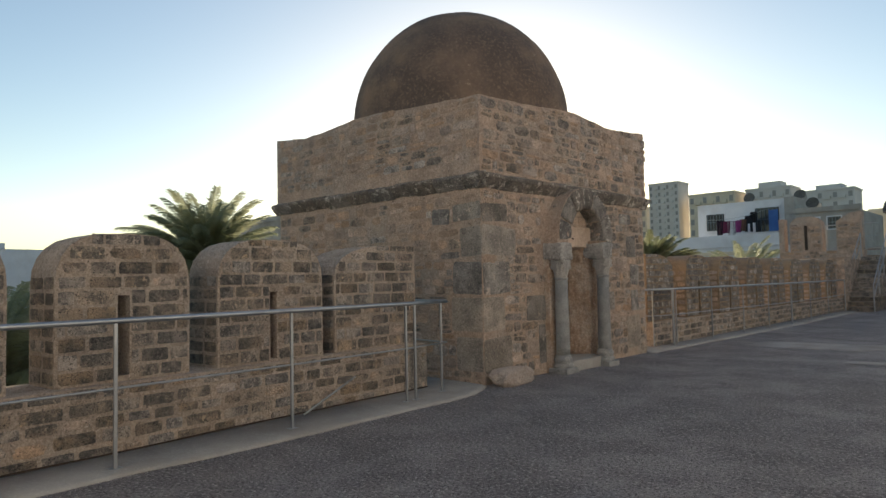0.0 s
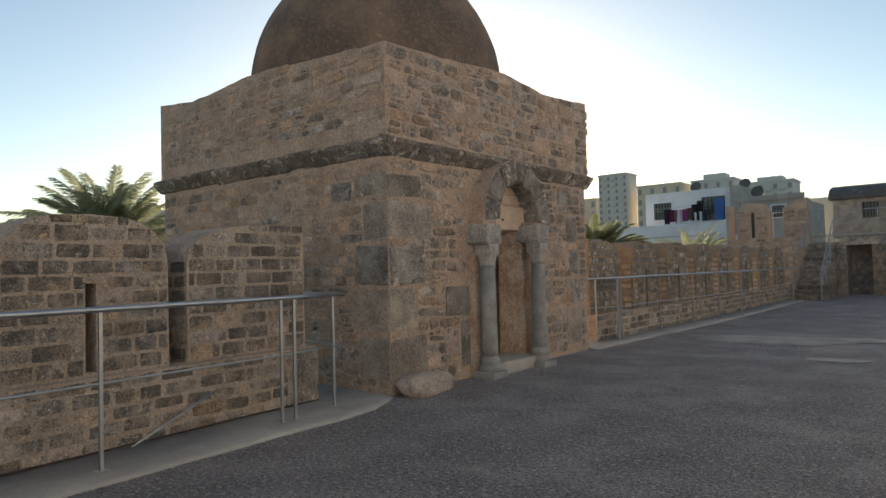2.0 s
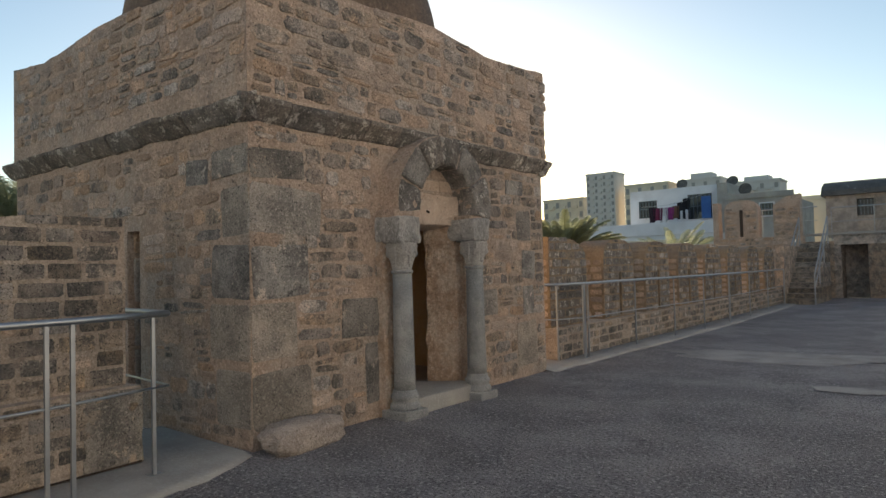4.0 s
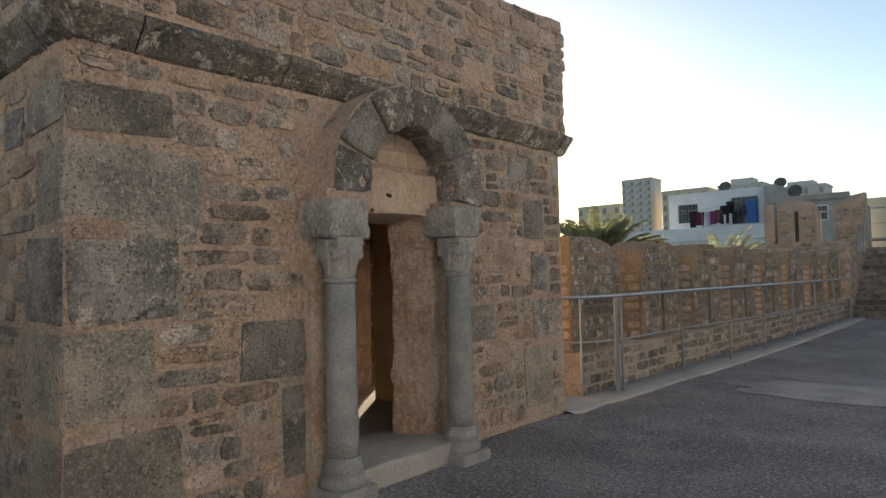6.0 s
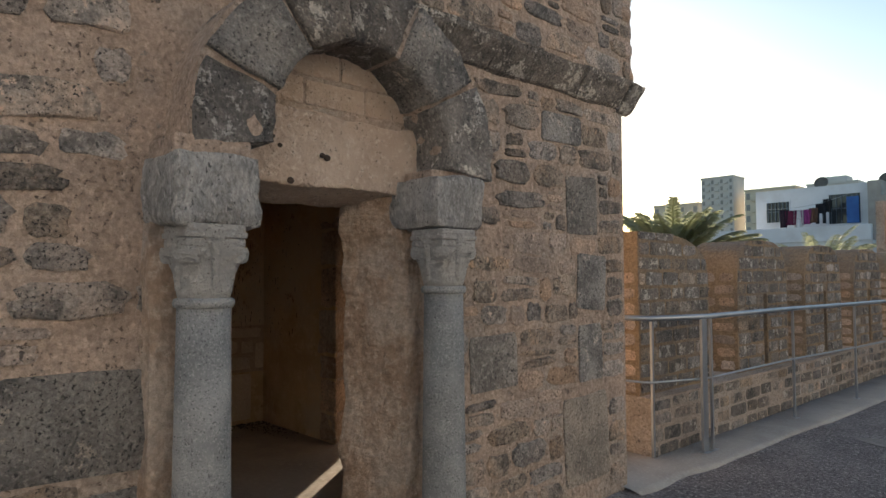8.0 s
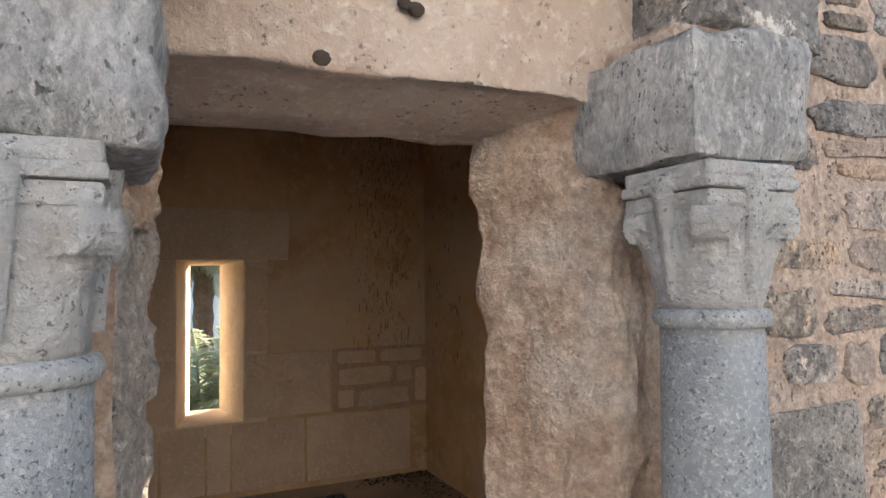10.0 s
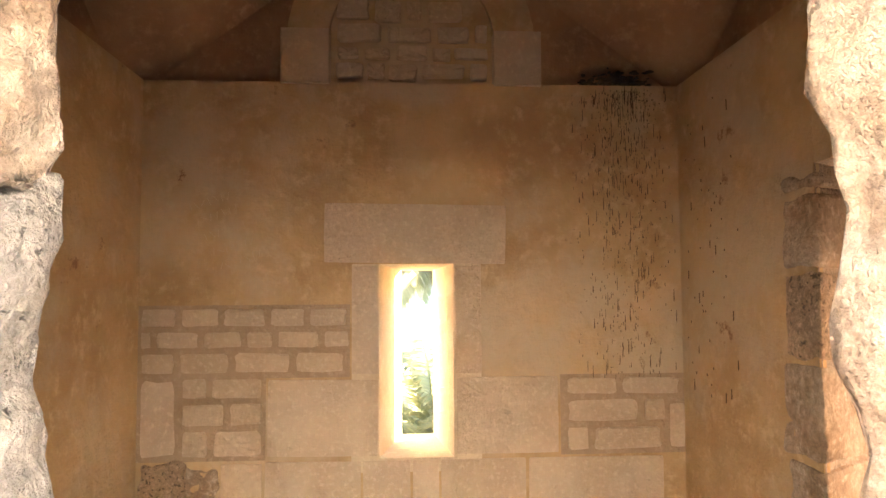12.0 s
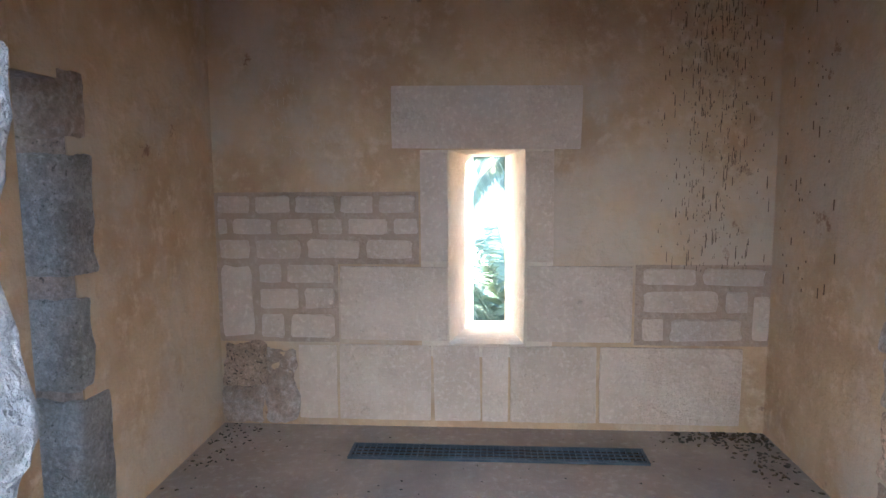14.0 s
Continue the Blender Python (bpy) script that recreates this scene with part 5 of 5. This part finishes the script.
def gatehouse():
    g = thing("gatehouse", (-2, 36, 0), "stone gatehouse with a dark doorway and a barrel roof", "building")
    part("lower_wall", boxes((-4.94, -4.72, 33.3, 37, -0.05, 2.05), (-3.84, 12, 33.3, 37, -0.05, 2.05), (-4.72, -3.84, 34.6, 37, -0.05, 2.05), (-4.94, 12, 33.3, 37, 2.05, 2.42), (-9.0, -4.94, 33.3, 37, -0.05, 2.2)), GREY_STONE, g)
    part("coping", boxes((-5.9, 12, 33.2, 33.45, 2.42, 2.52), bevel=0.02), CONCRETE, g)
    part("upper_wall", boxes((-5.45, -4.35, 35.5, 39, 2.42, 4.15), (-3.75, 6, 35.5, 39, 2.42, 4.15), (-4.35, -3.75, 35.5, 39, 3.95, 4.15), (-4.35, -3.75, 35.5, 39, 2.42, 3.25)), PALE_ASHLAR, g)
    bm = bmesh.new()
    arc = [math.pi * i / 10 for i in range(11)]
    prism(bm, [(37.3 + 2.0 * math.cos(a), 4.13 + 0.72 * math.sin(a)) for a in arc], -5.6, 6.2, axis="x")
    part("barrel_roof", bm, PARAPET_TOP, g, "dark rounded roof")
    part("window_pane", boxes((-4.35, -3.75, 35.8, 35.83, 3.25, 3.95)), SHADE_GLASS, g)
    part("window_bars", boxes(*[(-4.35 + 0.12 * k, -4.33 + 0.12 * k, 35.55, 35.57, 3.25, 3.95) for k in range(1, 5)]), DARK_STEEL, g)
    return g


gatehouse()
guard_rail("roof_rail", [(-8.8, 33.6), (-5.5, 33.6)], [(-8.8, 33.6), (-7.5, 33.6), (-6.6, 33.6)], "steel rail on the gatehouse roof", top=3.6)
part_rail = guard_rail("roof_rail", [(-5.0, 33.4), (-3.6, 33.4), (-2.2, 33.4)], [(-5.0, 33.4), (-3.6, 33.4), (-2.2, 33.4)], "steel rail on the gatehouse terrace", top=3.5)


def turret():
    """The taller stretch of wall with two big merlons beside the stair."""
    w = thing("parapet_turret", (-7.6, 33.0, 0), "taller parapet of pale stone with arched merlons", "parapet", kind="structure")
    base = frame_of((-9.0, 32.6, 0), (1, 0, 0), (0, -1, 0))
    part("base_wall", boxes((-0.2, 3.1, 0, 0.6, -0.3, 2.45)), MORTAR, w, m=base)
    rnd_k = random.Random(4)
    bm = bmesh.new()
    prism(bm, merlon_outline(0.25, 1.55, 2.45, 3.5, 4.0), 0.02, 0.55, axis="y")
    prism(bm, [(2.1, 2.45), (3.05, 2.45), (3.05, 4.1), (2.6, 4.02), (2.1, 3.7)], 0.02, 0.55, axis="y")
    prism(bm, [(-0.2, 2.45), (0.02, 2.45), (0.02, 3.95), (-0.2, 3.95)], 0.02, 0.55, axis="y")
    part("merlon", bm, MORTAR, w, m=base)
    # Black strip on the merlon face, painting the shade inside its slit.
    part("slit", boxes((0.85, 0.97, -0.012, 0.01, 2.5, 3.6)), SHADE_AND_CABLE, w, m=base)
    spots = courses(-0.18, 3.08, 1.5, 2.44, 0.16, 0.36, rnd_k, lambda a, b, z, q: True, 0.03, lambda u, z: "tan" if rnd_k.random() < 0.8 else "grey")
    spots += courses(0.3, 1.5, 2.46, 3.7, 0.16, 0.36, rnd_k, lambda a, b, z, q: b < 0.84 or a > 0.98, 0.03, lambda u, z: "tan" if rnd_k.random() < 0.8 else "grey")
    spots += courses(2.13, 3.02, 2.46, 3.62, 0.16, 0.36, rnd_k, lambda a, b, z, q: True, 0.03, lambda u, z: "tan" if rnd_k.random() < 0.8 else "grey")
    lay(w, base, RUBBLE, spots, 0.02, name="block", limit=0)


turret()

# ---------------------------------------------------------------- the town beyond


def house_window(parent, x0, x1, y, z0, z1, bars=6):
    win = part("window", boxes((x0, x1, y - 0.02, y + 0.06, z0, z1)), SHADE_GLASS, parent)
    part("window_frame", boxes((x0 - 0.08, x0, y - 0.05, y, z0 - 0.08, z1 + 0.08), (x1, x1 + 0.08, y - 0.05, y, z0 - 0.08, z1 + 0.08), (x0, x1, y - 0.05, y, z1, z1 + 0.08), (x0, x1, y - 0.05, y, z0 - 0.08, z0)), WHITEWASH, win)
    part("window_grille", boxes(*[(x0 + (x1 - x0) * (k + 0.5) / bars - 0.02, x0 + (x1 - x0) * (k + 0.5) / bars + 0.02, y - 0.12, y - 0.08, z0, z1) for k in range(bars)], (x0, x1, y - 0.12, y - 0.08, (z0 + z1) / 2, (z0 + z1) / 2 + 0.05)), DARK_STEEL, win)
    return win


def white_house():
    h = thing("white_house", (-17, 54, -6.5), "whitewashed two-storey house with barred windows", "house")
    part("lower_storey", boxes((-29, -13.6, 50, 58, -6.5, 3.5)), WHITEWASH, h)
    part("roof_parapet", boxes((-29, -13.6, 49.85, 50.1, 3.5, 4.4), bevel=0.04), WHITEWASH, h)
    part("cornice_band", boxes((-29, -13.6, 49.75, 49.98, 2.95, 3.2), bevel=0.04), CREAM, h, "cream painted cornice")
    part("upper_storey", boxes((-21.0, -14.4, 53, 60, 3.5, 7.1)), WHITEWASH, h)
    part("side_wall", boxes((-14.38, -13.7, 52.4, 60, 3.5, 7.1)), CONCRETE, h, "bare grey rendered side wall")
    house_window(h, -20.3, -18.9, 52.98, 5.0, 6.3)
    house_window(h, -16.6, -14.9, 52.98, 4.7, 6.5)
    part("blue_shutter", boxes((-15.6, -14.95, 52.8, 52.84, 4.7, 6.3)), BLUE, h, "bright blue shutter")
    house_window(h, -18.6, -16.6, 49.98, 1.4, 2.3, 5)
    bm = bmesh.new()
    arc = [math.pi * i / 14 for i in range(15)]
    prism(bm, [(-21.4 + 1.9 * math.cos(a), 2.0 + 0.75 * math.sin(a)) for a in arc] + [(-21.4 + 1.5 * math.cos(a), 2.0 + 0.5 * math.sin(a)) for a in reversed(arc)], 49.7, 50.0, axis="y")
    part("door_pediment", bm, CREAM, h, "cream curved pediment")
    return h


white_house()


def garment(x, y, z, w, hgt, mat, label, legs=False):
    bm = bmesh.new()
    cols, rows_n = 8, 8
    grid = []
    for j in range(rows_n + 1):
        row_v = []
        for i in range(cols + 1):
            u, v = i / cols - 0.5, j / rows_n
            ww = w * (1 - 0.25 * v) if not legs else w
            row_v.append(bm.verts.new((x + u * ww, y + 0.05 * math.sin(u * 14 + z) * (0.3 + v), z - hgt * v - 0.04 * abs(u))))
        grid.append(row_v)
    for j in range(rows_n):
        for i in range(cols):
            if legs and j > 3 and i in (3, 4):
                continue
            bm.faces.new((grid[j][i], grid[j][i + 1], grid[j + 1][i + 1], grid[j + 1][i]))
    bmesh.ops.solidify(bm, geom=bm.faces[:], thickness=0.02)
    return tagged(part("hanging_garment", bm, mat, smooth=True), label, "laundry", "laundry on the line")


bm = bmesh.new()
prev = None
for k in range(13):
    s = k / 12
    p = (-19.7 + 4.6 * s, 51.4, 5.75 + 0.55 * s - 0.25 * math.sin(math.pi * s))
    if prev:
        tube(bm, prev, p, 0.012, 6)
    prev = p
tagged(part("clothes_line", bm, STEEL), "sagging clothes line across the roof", "line")
for x, z, w, hh, colour, lab, legs in ((-18.70, 5.64, 0.5, 1.1, (0.05, 0.03, 0.05), "dark purple garment on the clothes line", False), (-18.27, 5.57, 0.7, 0.9, (0.22, 0.04, 0.10), "wine-red top on the clothes line", False),
                                      (-17.83, 5.57, 0.55, 1.2, (0.75, 0.74, 0.74), "white trousers on the clothes line", True), (-17.40, 5.57, 0.6, 0.9, (0.42, 0.08, 0.30), "magenta cloth on the clothes line", False),
                                      (-16.99, 5.64, 0.5, 0.9, (0.25, 0.14, 0.10), "brown cloth on the clothes line", False), (-16.59, 5.87, 0.55, 1.2, (0.03, 0.03, 0.04), "black trousers on the clothes line", True), (-16.22, 6.12, 0.5, 0.8, (0.03, 0.03, 0.035), "black shirt on the clothes line", False)):
    garment(x, 51.4, z, w, hh, cloth("cloth_" + lab.split()[0], colour), lab, legs)


def dish(x, y, z, r, up):
    d = thing("satellite_dish", (x, y, z), "dark satellite dish on a house roof", "satellite dish", "satellite dishes")
    bm = bmesh.new()
    lathe(bm, [(0.02, 0.0), (r * 0.5, 0.06 * r), (r * 0.85, 0.2 * r), (r, 0.3 * r), (r * 1.01, 0.32 * r), (r * 0.8, 0.2 * r)], (0, 0, 0), 24)
    part("reflector", bm, PARAPET_TOP, d, smooth=True, m=Matrix.Translation((x, y, z + r)) @ Matrix.Rotation(radians(up), 4, "X"))
    bm = bmesh.new()
    tube(bm, (x, y, z - 0.1), (x, y, z + r), 0.05, 8)
    part("mast", bm, STEEL, d)


dish(-17.6, 55, 7.1, 0.42, 70)
dish(-14.2, 56, 7.1, 0.42, 65)
dish(-12.4, 52.0, 6.0, 0.42, 75)


def plain_house(x0, x1, y, depth, top, mat, label, windows=()):
    h = thing("town_house", ((x0 + x1) / 2, y + depth / 2, -6.5), label, "house")
    part("body", boxes((x0, x1, y, y + depth, -6.5, top)), mat, h)
    part("roof_parapet", boxes((x0 - 0.1, x1 + 0.1, y - 0.1, y + 0.15, top, top + 0.35)), mat, h)
    for a, b, z0, z1 in windows:
        house_window(h, a, b, y - 0.01, z0, z1, 4)
    return h


plain_house(-13.3, -9.4, 51, 8, 5.7, CONCRETE, "bare rendered house behind the turret", ((-12.6, -11.8, 4.5, 5.3), (-11.3, -10.5, 4.5, 5.3)))
plain_house(-10.4, -6.0, 60, 8, 6.0, CREAM, "plain flat-roofed house in the distance", ())
plain_house(-9.0, 4.0, 70, 8, 5.2, WHITEWASH, "low white house beyond the gatehouse", ())
plain_house(-30, -21, 62, 9, 4.6, CREAM, "pale flat-roofed house in the distance", ())


def tower_block(x, y, w, d, top, mat, label, floors, bays, setback=0.0, spread=0.8):
    t = thing("tower_block", (x, y, -6.5), label, "apartment building", "distant tower blocks")
    part("body", boxes((x - w / 2, x + w / 2, y, y + d, -6.5, top), (x - w / 2 - 0.3, x + w / 2 + 0.3, y - 0.3, y + d + 0.3, top, top + 0.8), (x - w * 0.25, x + w * 0.25, y + d * 0.2, y + d * 0.8, top + 0.8, top + 0.8 + setback)), mat, t)
    step = (top - 4) / floors
    for i in range(bays):
        cx = x - w / 2 + w * (i + 0.5) / bays
        for j in range(floors):
            z = 4 + step * j
            if (i % 2) == 0:
                part("window", boxes((cx - w / bays * 0.27, cx + w / bays * 0.27, y - 0.06, y + 0.1, z + step * 0.25, z + step * 0.8)), HAZED_PANE, t)
            else:
                part("balcony", boxes((cx - w / bays * 0.42, cx + w / bays * 0.42, y - 1.1, y, z + step * 0.1, z + step * 0.42)), mat, t)
    return t


tower_block(-135.5, 300, 14.5, 12, 45.5, HAZED_TOWER_WALL, "tall grey apartment tower with balconies", 13, 7)
tower_block(-113, 300, 20.5, 14, 38.2, CREAM, "cream apartment block in the distance", 7, 7)
tower_block(-89, 300, 18, 14, 38.0, HAZED_TOWER_WALL, "stepped apartment block with roof frames", 8, 7, 2.6)
tower_block(-66.5, 300, 19, 14, 34.8, HAZED_TOWER_WALL, "grey apartment block with projecting floors", 8, 7, 2.0)
tower_block(-166, 320, 24, 14, 37, CREAM, "low pale apartment block in the distance", 6, 7)

# houses to the south-west, seen over the parapet
plain_house(-51, -45.2, 10.6, 3.2, 3.9, WHITEWASH, "white flat-roofed house beyond the palms", ((-50, -49, 1.7, 2.9),))
plain_house(-45.0, -41, 13.4, 8, 3.2, CREAM, "cream house with a covered terrace", ())
plain_house(-46, -34, 24, 8, 5.6, CONCRETE, "grey house behind the palm", ())


# ---------------------------------------------------------------- date palms


def palm(x, y, ground_z, crown_z, reach, fronds, seed, label):
    rnd_p = random.Random(seed)
    tree = thing("date_palm", (x, y, ground_z), label, "palm tree")
    bm = bmesh.new()
    prof = []
    steps_n = max(6, int((crown_z - ground_z) / 0.25))
    for k in range(steps_n + 1):
        s = k / steps_n
        prof.append((0.24 - 0.05 * s + (0.03 if k % 2 else 0.0), (crown_z - ground_z) * s))
    lathe(bm, prof, (x, y, ground_z), 12)
    part("trunk", bm, BARK, tree)
    verts, faces = [], []
    top = Vector((x, y, crown_z))
    for k in range(fronds):
        az = 2.399963 * k + rnd_p.uniform(-0.3, 0.3)
        lift = radians(80 - 80 * (k / fronds) ** 0.95 + rnd_p.uniform(-9, 9))
        length = reach * rnd_p.uniform(0.8, 1.1)
        out = Vector((math.cos(az), math.sin(az), 0))
        side = Vector((-math.sin(az), math.cos(az), 0))
        pts = []
        p, ang = top.copy(), lift
        n_seg = 22
        for i in range(n_seg + 1):
            pts.append(p.copy())
            ang -= radians(0.7 + 3.2 * i / n_seg)
            p = p + (out * math.cos(ang) + Vector((0, 0, 1)) * math.sin(ang)) * (length / n_seg)
        for i in range(n_seg):
            b0 = len(verts)
            w = 0.03 * (1 - i / n_seg) + 0.008
            verts += [tuple(pts[i] - side * w), tuple(pts[i] + side * w), tuple(pts[i + 1] + side * w * 0.9), tuple(pts[i + 1] - side * w * 0.9)]
            faces.append((b0, b0 + 1, b0 + 2, b0 + 3))
            if i < 2:
                continue
            fwd = (pts[i + 1] - pts[i]).normalized()
            nrm = side.cross(fwd)
            for half in (0.0, 0.2, 0.4, 0.6, 0.8):
                q = pts[i].lerp(pts[i + 1], half)
                s = i / n_seg
                ll = 0.17 * reach * (0.5 + 0.9 * math.sin(math.pi * min(1, s * 0.85 + 0.1))) * rnd_p.uniform(0.85, 1.15) * (1 - 0.35 * s)
                for sg in (-1, 1):
                    d = (side * sg * 0.62 + fwd * 0.78 + nrm * rnd_p.uniform(0.1, 0.5)).normalized()
                    tip = q + d * ll + Vector((0, 0, -0.12 * ll))
                    mid = q + d * ll * 0.5 
                    wv = fwd * 0.017
                    b0 = len(verts)
                    verts += [tuple(q - wv * 0.6), tuple(mid - wv), tuple(tip), tuple(mid + wv), tuple(q + wv * 0.6)]
                    faces.append((b0, b0 + 1, b0 + 2, b0 + 3, b0 + 4))
    mesh = bpy.data.meshes.new("crown")
    mesh.from_pydata(verts, [], faces)
    link("crown", mesh, LEAF, tree, "grey-green feather fronds")
    return tree


palm(-19.8, 10.38, -6.5, 2.05, 2.7, 120, 1, "bushy date palm behind the parapet")
palm(-13.6, 3.3, -6.5, -0.3, 2.4, 60, 2, "date palm with its crown just above the wall")
palm(-8.7, 18.35, -6.5, 1.45, 1.55, 90, 3, "date palm crown above the north parapet")
palm(-14.0, 9.9, -6.5, -0.8, 2.6, 54, 4, "date palm just outside the slit window")
palm(-12.5, 38, -6.5, 1.0, 2.8, 50, 5, "date palm beside the gatehouse")

# ---------------------------------------------------------------- masonry pieces
lay(east, EAST, RUBBLE, east_spots, 0.014, name="stone", limit=300, rnd=random.Random(31), tilt=3.5)
lay(south, SOUTH, RUBBLE, south_spots, 0.013, name="stone", limit=300, rnd=random.Random(32), tilt=3.5)
